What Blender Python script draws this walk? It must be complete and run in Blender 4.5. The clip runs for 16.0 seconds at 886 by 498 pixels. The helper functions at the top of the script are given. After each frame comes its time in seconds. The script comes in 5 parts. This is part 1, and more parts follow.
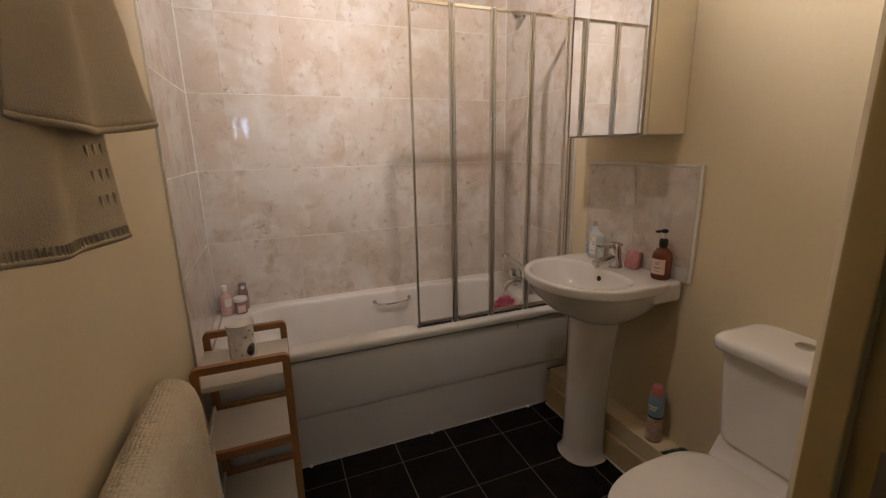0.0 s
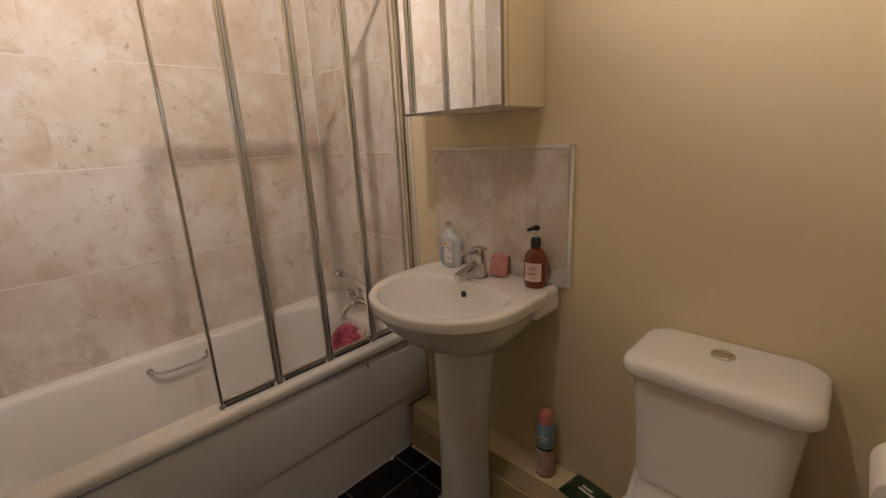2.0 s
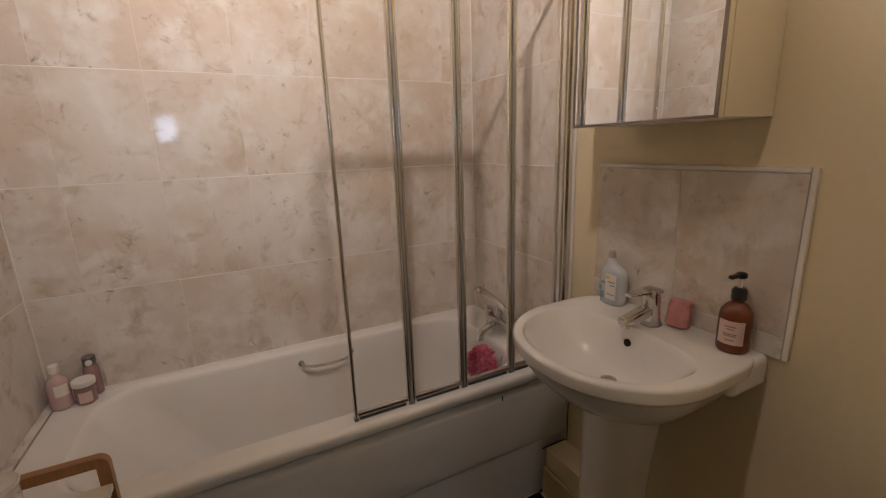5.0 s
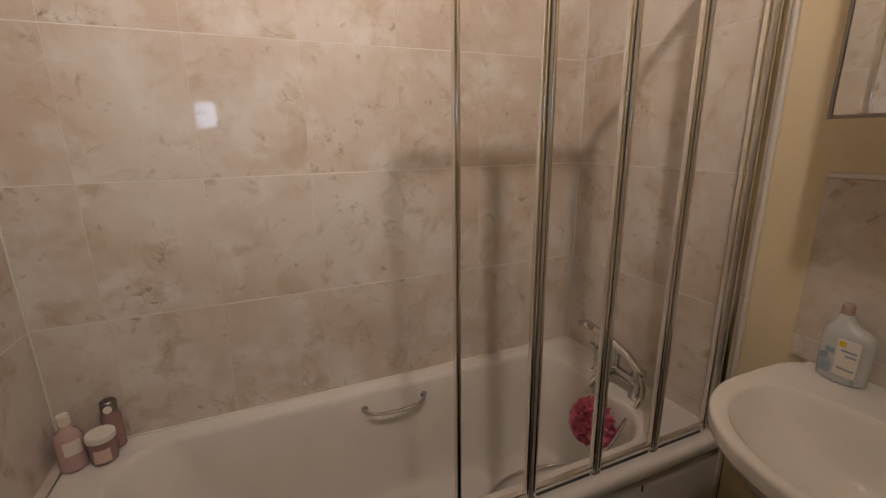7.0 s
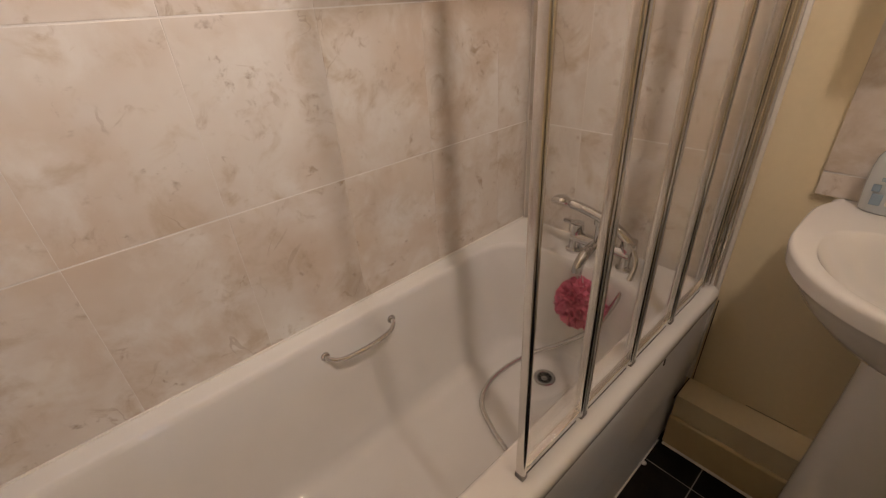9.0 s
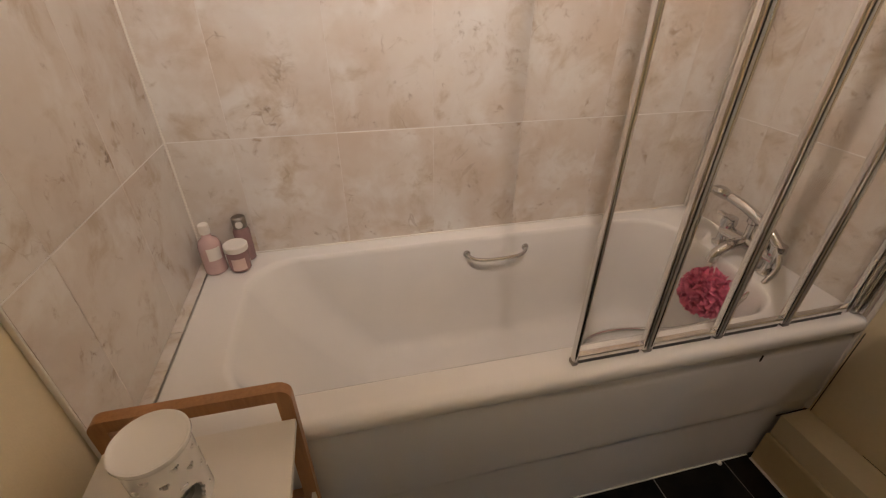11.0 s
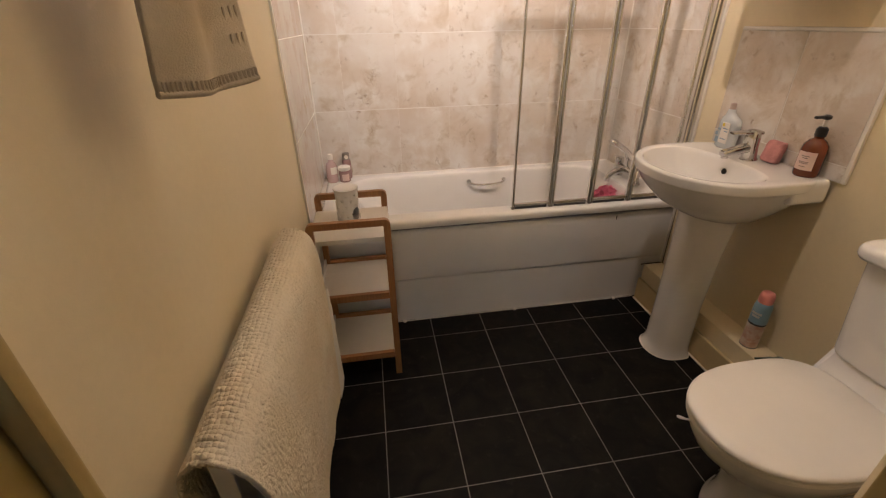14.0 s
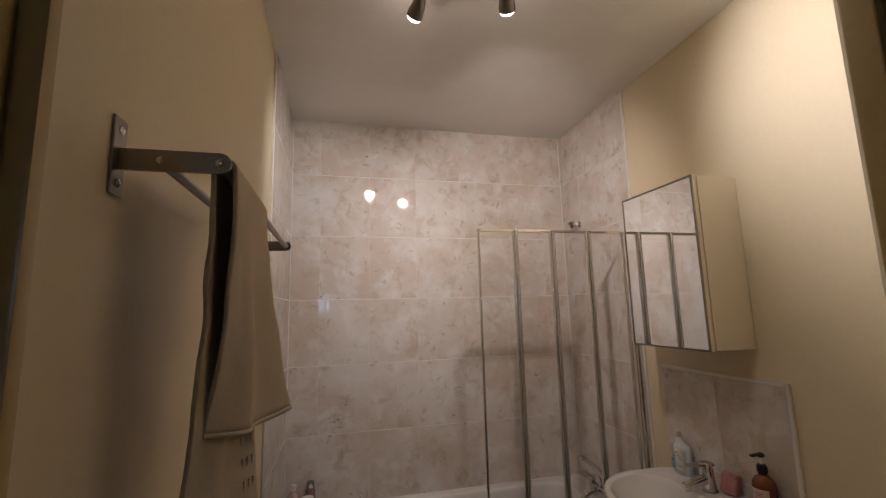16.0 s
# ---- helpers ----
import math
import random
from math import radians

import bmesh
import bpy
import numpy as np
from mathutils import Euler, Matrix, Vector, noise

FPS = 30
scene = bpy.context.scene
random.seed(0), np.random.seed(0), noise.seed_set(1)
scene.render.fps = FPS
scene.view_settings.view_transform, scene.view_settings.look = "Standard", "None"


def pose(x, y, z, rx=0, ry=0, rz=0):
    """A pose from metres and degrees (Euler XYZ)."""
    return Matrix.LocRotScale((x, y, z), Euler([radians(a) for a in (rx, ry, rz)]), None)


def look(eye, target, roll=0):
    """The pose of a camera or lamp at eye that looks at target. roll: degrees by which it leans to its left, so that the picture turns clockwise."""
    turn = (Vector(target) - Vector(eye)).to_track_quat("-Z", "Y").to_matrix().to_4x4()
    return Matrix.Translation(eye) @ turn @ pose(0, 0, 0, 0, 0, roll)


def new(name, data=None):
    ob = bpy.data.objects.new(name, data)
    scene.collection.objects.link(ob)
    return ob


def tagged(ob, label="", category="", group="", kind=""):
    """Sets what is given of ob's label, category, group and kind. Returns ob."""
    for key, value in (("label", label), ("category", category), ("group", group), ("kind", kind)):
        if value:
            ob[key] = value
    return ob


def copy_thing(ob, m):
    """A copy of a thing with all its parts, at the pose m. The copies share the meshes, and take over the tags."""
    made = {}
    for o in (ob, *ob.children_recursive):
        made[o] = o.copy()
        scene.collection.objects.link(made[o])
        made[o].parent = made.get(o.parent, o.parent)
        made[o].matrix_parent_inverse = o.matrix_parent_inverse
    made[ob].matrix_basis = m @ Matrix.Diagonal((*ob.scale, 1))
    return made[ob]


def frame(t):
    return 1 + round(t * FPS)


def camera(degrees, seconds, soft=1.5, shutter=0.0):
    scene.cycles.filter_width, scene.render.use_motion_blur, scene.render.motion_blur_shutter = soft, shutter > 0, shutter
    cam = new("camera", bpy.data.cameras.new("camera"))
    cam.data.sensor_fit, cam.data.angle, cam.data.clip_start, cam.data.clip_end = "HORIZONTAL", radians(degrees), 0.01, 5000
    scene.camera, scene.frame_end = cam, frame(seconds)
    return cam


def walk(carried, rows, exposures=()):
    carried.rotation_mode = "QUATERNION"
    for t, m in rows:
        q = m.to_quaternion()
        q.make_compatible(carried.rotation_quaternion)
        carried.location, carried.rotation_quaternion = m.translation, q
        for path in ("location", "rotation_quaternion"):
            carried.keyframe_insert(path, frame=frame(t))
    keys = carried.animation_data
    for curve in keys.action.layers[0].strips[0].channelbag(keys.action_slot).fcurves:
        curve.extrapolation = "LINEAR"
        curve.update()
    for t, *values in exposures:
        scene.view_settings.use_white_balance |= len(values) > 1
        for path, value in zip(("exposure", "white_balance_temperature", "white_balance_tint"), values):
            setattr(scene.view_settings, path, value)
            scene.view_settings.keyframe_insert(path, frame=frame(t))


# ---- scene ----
cam = camera(92.5, 16.0, 1.25)
PATH = [
    (0, (0.332, 0.325, 1.339), (1.053, 2.133, 0.879), -1.1),
    (0.2, (0.313, 0.357, 1.333), (1.059, 2.147, 0.847), -0.7),
    (0.5, (0.331, 0.385, 1.298), (1.096, 2.165, 0.8), -0.6),
    (1, (0.414, 0.535, 1.296), (1.276, 2.27, 0.796), -1.0),
    (1.5, (0.51, 0.696, 1.322), (1.471, 2.39, 0.865), -2.5),
    (2, (0.581, 0.767, 1.304), (1.954, 2.129, 0.795), -2.8),
    (2.5, (0.602, 0.76, 1.278), (2.348, 1.543, 0.696), -1.8),
    (3, (0.61, 0.731, 1.265), (2.433, 1.223, 0.606), -1.4),
    (3.5, (0.616, 0.751, 1.279), (2.446, 1.22, 0.623), -1.4),
    (4, (0.649, 0.815, 1.288), (2.374, 1.607, 0.659), -1.4),
    (4.5, (0.679, 0.873, 1.301), (2.081, 2.213, 0.811), -1.3),
    (5, (0.644, 0.917, 1.335), (1.508, 2.659, 0.868), -2.0),
    (7.5, (0.587, 1.526, 1.348), (1.333, 3.307, 0.827), -0.7),
    (8, (0.595, 1.659, 1.294), (1.585, 3.232, 0.555), -4.0),
    (8.5, (0.572, 1.744, 1.254), (1.686, 3.088, 0.278), -4.0),
    (9, (0.536, 1.787, 1.248), (1.653, 3.112, 0.25), -3.8),
    (9.5, (0.48, 1.841, 1.258), (1.545, 3.179, 0.22), -2.4),
    (11.8, (0.442, 1.101, 1.224), (0.583, 2.79, 0.163), 2.0),
    (12, (0.429, 1.005, 1.217), (0.567, 2.692, 0.153), 2.4),
    (12.5, (0.358, 0.786, 1.251), (0.546, 2.473, 0.194), 2.8),
    (13, (0.32, 0.629, 1.291), (0.52, 2.347, 0.287), -0.3),
    (13.5, (0.306, 0.5, 1.306), (0.555, 2.235, 0.343), -1.1),
    (14, (0.305, 0.331, 1.302), (0.575, 2.073, 0.357), -1.0),
    (14.5, (0.295, 0.292, 1.377), (0.635, 2.133, 0.674), -0.3),
    (15, (0.294, 0.251, 1.478), (0.691, 2.205, 1.319), -0.3),
    (15.2, (0.278, 0.233, 1.518), (0.697, 2.188, 1.467), -0.6),
    (15.5, (0.28, 0.234, 1.515), (0.723, 2.174, 1.71), -0.9),
    (16, (0.279, 0.22, 1.534), (0.749, 2.142, 1.823), -1.5),
]
walk(cam, [(t, look(eye, target, roll)) for t, eye, target, roll in PATH], [
    (0.0, -0.05, 6200, 12), (1.5, -0.03, 6300, 12), (2.5, 0.27, 6600, 12), (3.0, 0.52, 6450, 12), (3.5, 0.62, 6250, 12), (4.2, 0.27, 6300, 12), (5.0, -0.12, 6200, 12),
    (7.5, -0.38, 6650, 12), (8.5, 0.19, 6500, 12), (9.5, 0.32, 6450, 12), (11.8, 0.60, 6450, 12), (12.5, 0.77, 6450, 12), (13.5, 0.72, 6400, 12), (14.0, 0.85, 6350, 12), (14.5, 0.74, 6100, 12), (15.0, -0.10, 6050, 12), (15.5, -0.55, 5950, 12), (16.0, -0.72, 5900, 12)])

# the room: x from the long left wall, y from the hall towards the bath, z from the floor
W, BACK, DOOR_Y, H = 1.70, 2.68, 0.57, 2.655
HALL_Y = -3.0

# ---- light ----
world = bpy.data.worlds.new("sky")
scene.world = world
world.use_nodes = True
sky = world.node_tree.nodes.new("ShaderNodeTexSky")
sky.sky_type = "NISHITA"
sky.sun_disc = False
sky.sun_elevation, sky.sun_rotation = radians(35), radians(40)
world.node_tree.links.new(sky.outputs[0], world.node_tree.nodes["Background"].inputs[0])
world.node_tree.nodes["Background"].inputs[1].default_value = 0.12

WARM, NEUTRAL = (1.0, 0.83, 0.73), (1.0, 0.88, 0.82)


def spot(name, eye, target, watts, angle, size=0.02, blend=1.0, colour=WARM):
    lamp = new(name, bpy.data.lights.new(name, "SPOT"))
    lamp.data.energy, lamp.data.color, lamp.data.shadow_soft_size = watts, colour, size
    lamp.data.spot_size, lamp.data.spot_blend = radians(angle), blend
    lamp.matrix_world = look(eye, target)
    return lamp


# the four bulbs under the ceiling: place, aim, watts, cone, tone
BULBS = (
    ((0.514, 1.560, 2.530), (0.20, 2.60, 1.85), 42.0, 90, NEUTRAL),
    ((0.820, 1.432, 2.505), (1.32, 2.60, 1.78), 60.0, 108, WARM),
    ((0.780, 1.240, 2.515), (1.70, 0.94, 2.24), 74.0, 84, NEUTRAL),
    ((0.560, 1.260, 2.515), (1.20, 0.45, 0.85), 20.0, 102, NEUTRAL),
)
for bulb, aim, watts, cone, tone in BULBS:
    spot("bulb_light", bulb, aim, watts, cone, 0.033, 1.0, tone)


def window_light(name, eye, target, wide, high, watts):
    lamp = new(name, bpy.data.lights.new(name, "AREA"))
    lamp.data.shape, lamp.data.size, lamp.data.size_y = "RECTANGLE", wide, high
    lamp.data.energy, lamp.data.color = watts, (0.58, 0.74, 1.0)
    lamp.matrix_world = look(eye, target)


# daylight through the hall's end window
window_light("end_window_light", (-0.045, HALL_Y - 0.09, 1.72), (0.30, 0.0, 1.25), 0.28, 0.36, 3.0)


# ---- helpers for materials and meshes ----
def material(name, rgb, rough=0.5, metal=0.0, spread=0.0, scale=20.0, bump=0.0, bump_scale=200.0, coat=0.0, second=None, mix_scale=4.0):
    """A principled surface: two scales of colour variation, and fine relief."""
    m = bpy.data.materials.new(name)
    m.use_nodes = True
    t = m.node_tree
    p = t.nodes["Principled BSDF"]
    p.inputs["Base Color"].default_value = (*rgb, 1)
    p.inputs["Roughness"].default_value = rough
    p.inputs["Metallic"].default_value = metal
    p.inputs["Coat Weight"].default_value = coat
    p.inputs["Coat Roughness"].default_value = 0.03
    co = t.nodes.new("ShaderNodeTexCoord")
    if spread or second:
        big = t.nodes.new("ShaderNodeTexNoise")
        big.inputs["Scale"].default_value, big.inputs["Detail"].default_value = mix_scale, 5
        t.links.new(co.outputs["Object"], big.inputs["Vector"])
        fine = t.nodes.new("ShaderNodeTexNoise")
        fine.inputs["Scale"].default_value, fine.inputs["Detail"].default_value = scale, 4
        t.links.new(co.outputs["Object"], fine.inputs["Vector"])
        ramp = t.nodes.new("ShaderNodeValToRGB")
        ramp.color_ramp.elements[0].position, ramp.color_ramp.elements[1].position = 0.35, 0.65
        other = second or tuple(c * (1 - spread) for c in rgb)
        ramp.color_ramp.elements[0].color = (*other, 1)
        ramp.color_ramp.elements[1].color = (*rgb, 1)
        t.links.new(big.outputs["Fac"], ramp.inputs["Fac"])
        mul = t.nodes.new("ShaderNodeMix")
        mul.data_type, mul.blend_type = "RGBA", "MULTIPLY"
        mul.inputs["Factor"].default_value = 1.0
        grain = t.nodes.new("ShaderNodeMapRange")
        grain.inputs["To Min"].default_value, grain.inputs["To Max"].default_value = 1 - max(spread, 0.05), 1.0
        t.links.new(fine.outputs["Fac"], grain.inputs["Value"])
        t.links.new(ramp.outputs["Color"], mul.inputs["A"])
        t.links.new(grain.outputs["Result"], mul.inputs["B"])
        t.links.new(mul.outputs["Result"], p.inputs["Base Color"])
    if bump:
        n = t.nodes.new("ShaderNodeTexNoise")
        n.inputs["Scale"].default_value, n.inputs["Detail"].default_value = bump_scale, 3
        t.links.new(co.outputs["Object"], n.inputs["Vector"])
        b = t.nodes.new("ShaderNodeBump")
        b.inputs["Strength"].default_value, b.inputs["Distance"].default_value = bump, 0.004
        t.links.new(n.outputs["Fac"], b.inputs["Height"])
        t.links.new(b.outputs["Normal"], p.inputs["Normal"])
    return m


def marble_material(name, brown=0.0):
    """Glazed tile print: cloudy cream with beige and greyish patches and a few dark veins, shifted from tile to tile."""
    m = bpy.data.materials.new(name)
    m.use_nodes = True
    t = m.node_tree
    p = t.nodes["Principled BSDF"]
    p.inputs["Roughness"].default_value = 0.035
    p.inputs["Specular IOR Level"].default_value = 0.5
    co, info = t.nodes.new("ShaderNodeTexCoord"), t.nodes.new("ShaderNodeObjectInfo")
    shift = t.nodes.new("ShaderNodeVectorMath")
    shift.operation = "MULTIPLY_ADD"
    comb = t.nodes.new("ShaderNodeCombineXYZ")
    for k in range(3):
        t.links.new(info.outputs["Random"], comb.inputs[k])
    t.links.new(comb.outputs[0], shift.inputs[0])
    shift.inputs[1].default_value = (7.0, 13.0, 19.0)
    t.links.new(co.outputs["Object"], shift.inputs[2])

    geo = t.nodes.new("ShaderNodeNewGeometry")

    def cloud(scale, detail, distort, lo, hi, whole=False):
        n = t.nodes.new("ShaderNodeTexNoise")
        n.inputs["Roughness"].default_value = 0.62
        n.inputs["Scale"].default_value, n.inputs["Detail"].default_value = scale, detail
        n.inputs["Distortion"].default_value = distort
        t.links.new(geo.outputs["Position"] if whole else shift.outputs[0], n.inputs["Vector"])
        r = t.nodes.new("ShaderNodeMapRange")
        r.interpolation_type = "SMOOTHSTEP"
        r.inputs["From Min"].default_value, r.inputs["From Max"].default_value = lo, hi
        t.links.new(n.outputs["Fac"], r.inputs["Value"])
        return r.outputs["Result"]

    def blend(base, colour, fac):
        x = t.nodes.new("ShaderNodeMix")
        x.data_type = "RGBA"
        t.links.new(fac, x.inputs["Factor"])
        t.links.new(base, x.inputs["A"])
        x.inputs["B"].default_value = (*colour, 1)
        return x.outputs["Result"]

    def times(x, y):
        k = t.nodes.new("ShaderNodeMath")
        k.operation = "MULTIPLY"
        t.links.new(x, k.inputs[0])
        if isinstance(y, float):
            k.inputs[1].default_value = y
        else:
            t.links.new(y, k.inputs[1])
        return k.outputs[0]

    def vein(scale, width, distort):
        """Thin wandering lines where a noise crosses its middle."""
        n = t.nodes.new("ShaderNodeTexNoise")
        n.inputs["Scale"].default_value, n.inputs["Detail"].default_value, n.inputs["Distortion"].default_value = scale, 4, distort
        t.links.new(shift.outputs[0], n.inputs["Vector"])
        d = t.nodes.new("ShaderNodeMath")
        d.operation = "COMPARE"
        d.inputs[1].default_value, d.inputs[2].default_value = 0.5, width
        t.links.new(n.outputs["Fac"], d.inputs[0])
        return d.outputs[0]

    rgb = t.nodes.new("ShaderNodeRGB")
    rgb.outputs[0].default_value = (0.69, 0.655, 0.61, 1)
    drift = t.nodes.new("ShaderNodeMapRange")
    drift.inputs["To Min"].default_value, drift.inputs["To Max"].default_value = 0.0, 0.42 + 4 * brown
    wide = t.nodes.new("ShaderNodeMath")
    wide.operation = "FRACT"
    t.links.new(times(info.outputs["Random"], 37.7), wide.inputs[0])
    t.links.new(wide.outputs[0], drift.inputs["Value"])
    c = blend(rgb.outputs[0], (0.575, 0.475, 0.375), drift.outputs["Result"])
    c = blend(c, (0.575, 0.475, 0.385), times(cloud(2.4, 4, 0.0, 0.40, 0.66, True), 0.8))
    c = blend(c, (0.74, 0.725, 0.69), times(cloud(6.5, 6, 0.3, 0.44, 0.70), 0.75))
    c = blend(c, (0.51, 0.42, 0.32), times(cloud(9, 7, 0.5, 0.50 - brown, 0.72 - brown), 0.85))
    c = blend(c, (0.41, 0.325, 0.245), times(cloud(21, 7, 0.6, 0.56 - brown, 0.74 - brown), cloud(5, 3, 0.0, 0.42, 0.60)))
    c = blend(c, (0.30, 0.235, 0.18), times(cloud(34, 6, 0.3, 0.56, 0.72), cloud(8, 4, 0.0, 0.53, 0.68)))
    c = blend(c, (0.36, 0.285, 0.215), times(times(vein(4.0, 0.004, 0.7), cloud(9, 3, 0.0, 0.52, 0.66)), 0.40))
    t.links.new(c, p.inputs["Base Color"])
    n = t.nodes.new("ShaderNodeTexNoise")
    n.inputs["Scale"].default_value = 18
    t.links.new(shift.outputs[0], n.inputs["Vector"])
    b = t.nodes.new("ShaderNodeBump")
    b.inputs["Strength"].default_value, b.inputs["Distance"].default_value = 0.05, 0.004
    t.links.new(n.outputs["Fac"], b.inputs["Height"])
    t.links.new(b.outputs["Normal"], p.inputs["Normal"])
    return m


def slate_material():
    m = bpy.data.materials.new("slate_vinyl")
    m.use_nodes = True
    t = m.node_tree
    p = t.nodes["Principled BSDF"]
    p.inputs["Specular IOR Level"].default_value = 0.15
    co, info = t.nodes.new("ShaderNodeTexCoord"), t.nodes.new("ShaderNodeObjectInfo")
    comb, shift = t.nodes.new("ShaderNodeCombineXYZ"), t.nodes.new("ShaderNodeVectorMath")
    for k in range(3):
        t.links.new(info.outputs["Random"], comb.inputs[k])
    shift.operation = "MULTIPLY_ADD"
    shift.inputs[1].default_value = (11.0, 5.0, 3.0)
    t.links.new(comb.outputs[0], shift.inputs[0])
    t.links.new(co.outputs["Object"], shift.inputs[2])
    n = t.nodes.new("ShaderNodeTexNoise")
    n.inputs["Scale"].default_value, n.inputs["Detail"].default_value, n.inputs["Distortion"].default_value = 9, 7, 1.0
    t.links.new(shift.outputs[0], n.inputs["Vector"])
    ramp = t.nodes.new("ShaderNodeValToRGB")
    e = ramp.color_ramp.elements
    e[0].position, e[0].color = 0.38, (0.0022, 0.0020, 0.0016, 1)
    e[1].position, e[1].color = 0.76, (0.016, 0.013, 0.009, 1)
    t.links.new(n.outputs["Fac"], ramp.inputs["Fac"])
    dust = t.nodes.new("ShaderNodeTexNoise")
    dust.inputs["Scale"].default_value, dust.inputs["Detail"].default_value = 34, 6
    t.links.new(shift.outputs[0], dust.inputs["Vector"])
    speck = t.nodes.new("ShaderNodeMapRange")
    speck.inputs["From Min"].default_value, speck.inputs["From Max"].default_value, speck.inputs["To Max"].default_value = 0.60, 0.85, 0.35
    t.links.new(dust.outputs["Fac"], speck.inputs["Value"])
    worn = t.nodes.new("ShaderNodeMix")
    worn.data_type = "RGBA"
    worn.inputs["B"].default_value = (0.05, 0.043, 0.033, 1)
    t.links.new(speck.outputs["Result"], worn.inputs["Factor"])
    t.links.new(ramp.outputs["Color"], worn.inputs["A"])
    t.links.new(worn.outputs["Result"], p.inputs["Base Color"])
    r = t.nodes.new("ShaderNodeMapRange")
    r.inputs["To Min"].default_value, r.inputs["To Max"].default_value = 0.5, 0.75
    t.links.new(n.outputs["Fac"], r.inputs["Value"])
    t.links.new(r.outputs["Result"], p.inputs["Roughness"])
    b = t.nodes.new("ShaderNodeBump")
    b.inputs["Strength"].default_value, b.inputs["Distance"].default_value = 0.35, 0.004
    t.links.new(n.outputs["Fac"], b.inputs["Height"])
    t.links.new(b.outputs["Normal"], p.inputs["Normal"])
    return m


def wood_material():
    m = material("bamboo", (0.36, 0.17, 0.06), 0.45)
    t = m.node_tree
    p = t.nodes["Principled BSDF"]
    co, mp = t.nodes.new("ShaderNodeTexCoord"), t.nodes.new("ShaderNodeMapping")
    mp.inputs["Scale"].default_value = (60, 60, 5)
    n = t.nodes.new("ShaderNodeTexNoise")
    n.inputs["Scale"].default_value, n.inputs["Detail"].default_value = 3, 5
    ramp = t.nodes.new("ShaderNodeValToRGB")
    ramp.color_ramp.elements[0].color, ramp.color_ramp.elements[1].color = (0.24, 0.105, 0.035, 1), (0.42, 0.21, 0.08, 1)
    t.links.new(co.outputs["Object"], mp.inputs["Vector"])
    t.links.new(mp.outputs[0], n.inputs["Vector"])
    t.links.new(n.outputs["Fac"], ramp.inputs["Fac"])
    t.links.new(ramp.outputs["Color"], p.inputs["Base Color"])
    return m


def glass_material(name, rgb=(1, 1, 1), rough=0.0, ior=1.45):
    m = bpy.data.materials.new(name)
    m.use_nodes = True
    p = m.node_tree.nodes["Principled BSDF"]
    p.inputs["Base Color"].default_value = (*rgb, 1)
    p.inputs["Roughness"].default_value, p.inputs["IOR"].default_value = rough, ior
    p.inputs["Transmission Weight"].default_value = 1.0
    return m


def thin_glass_material(name, tint):
    """A thin sheet: straight through, with a mirror reflection that grows at grazing angles."""
    m = bpy.data.materials.new(name)
    m.use_nodes = True
    t = m.node_tree
    t.nodes.remove(t.nodes["Principled BSDF"])
    clear, gloss, graze, mix = (t.nodes.new(k) for k in ("ShaderNodeBsdfTransparent", "ShaderNodeBsdfGlossy", "ShaderNodeLayerWeight", "ShaderNodeMixShader"))
    clear.inputs["Color"].default_value = (*tint, 1)
    gloss.inputs["Roughness"].default_value = 0.01
    graze.inputs["Blend"].default_value = 0.5
    power, scale = t.nodes.new("ShaderNodeMath"), t.nodes.new("ShaderNodeMath")
    power.operation, scale.operation = "POWER", "MULTIPLY_ADD"
    power.inputs[1].default_value, scale.inputs[1].default_value, scale.inputs[2].default_value = 5.0, 0.7, 0.012
    t.links.new(graze.outputs["Facing"], power.inputs[0])
    t.links.new(power.outputs[0], scale.inputs[0])
    t.links.new(scale.outputs[0], mix.inputs[0])
    t.links.new(clear.outputs[0], mix.inputs[1])
    t.links.new(gloss.outputs[0], mix.inputs[2])
    t.links.new(mix.outputs[0], t.nodes["Material Output"].inputs["Surface"])
    return m


def glow_material(name, rgb, strength):
    m = bpy.data.materials.new(name)
    m.use_nodes = True
    p = m.node_tree.nodes["Principled BSDF"]
    p.inputs["Emission Color"].default_value = (*rgb, 1)
    p.inputs["Emission Strength"].default_value = strength
    return m


PAINT = material("cream_emulsion", (0.75, 0.65, 0.455), 0.55, spread=0.07, scale=60, bump=0.12, bump_scale=260, mix_scale=1.7, second=(0.73, 0.615, 0.395))
CEILING = material("white_emulsion", (0.84, 0.81, 0.76), 0.8, spread=0.04, bump=0.08, bump_scale=200)
GLOSS = material("cream_gloss_wood", (0.66, 0.52, 0.28), 0.32, spread=0.12, scale=30, bump=0.05, bump_scale=90)
LINING = material("yellowed_gloss_paint", (0.56, 0.40, 0.15), 0.30, spread=0.18, scale=40, bump=0.08, bump_scale=120)
TILE = marble_material("marbled_glaze")
SPLASH = marble_material("brown_marbled_glaze", 0.06)
GROUT = material("tile_grout", (0.84, 0.81, 0.77), 0.85, spread=0.15, bump=0.2)
SLATE = slate_material()
JOINT = material("floor_joint", (0.35, 0.32, 0.27), 0.7, spread=0.35, scale=50)
CAULK = material("white_sealant", (0.82, 0.78, 0.71), 0.45, spread=0.1, scale=80)
CERAMIC = material("white_vitreous_china", (0.78, 0.76, 0.73), 0.04, spread=0.03, scale=8, coat=0.3)
ACRYLIC = material("white_bath_acrylic", (0.78, 0.76, 0.73), 0.035, spread=0.03, scale=12, coat=0.2)
PANEL = material("white_bath_panel", (0.72, 0.71, 0.70), 0.28, spread=0.04, scale=15, bump=0.03, bump_scale=40)
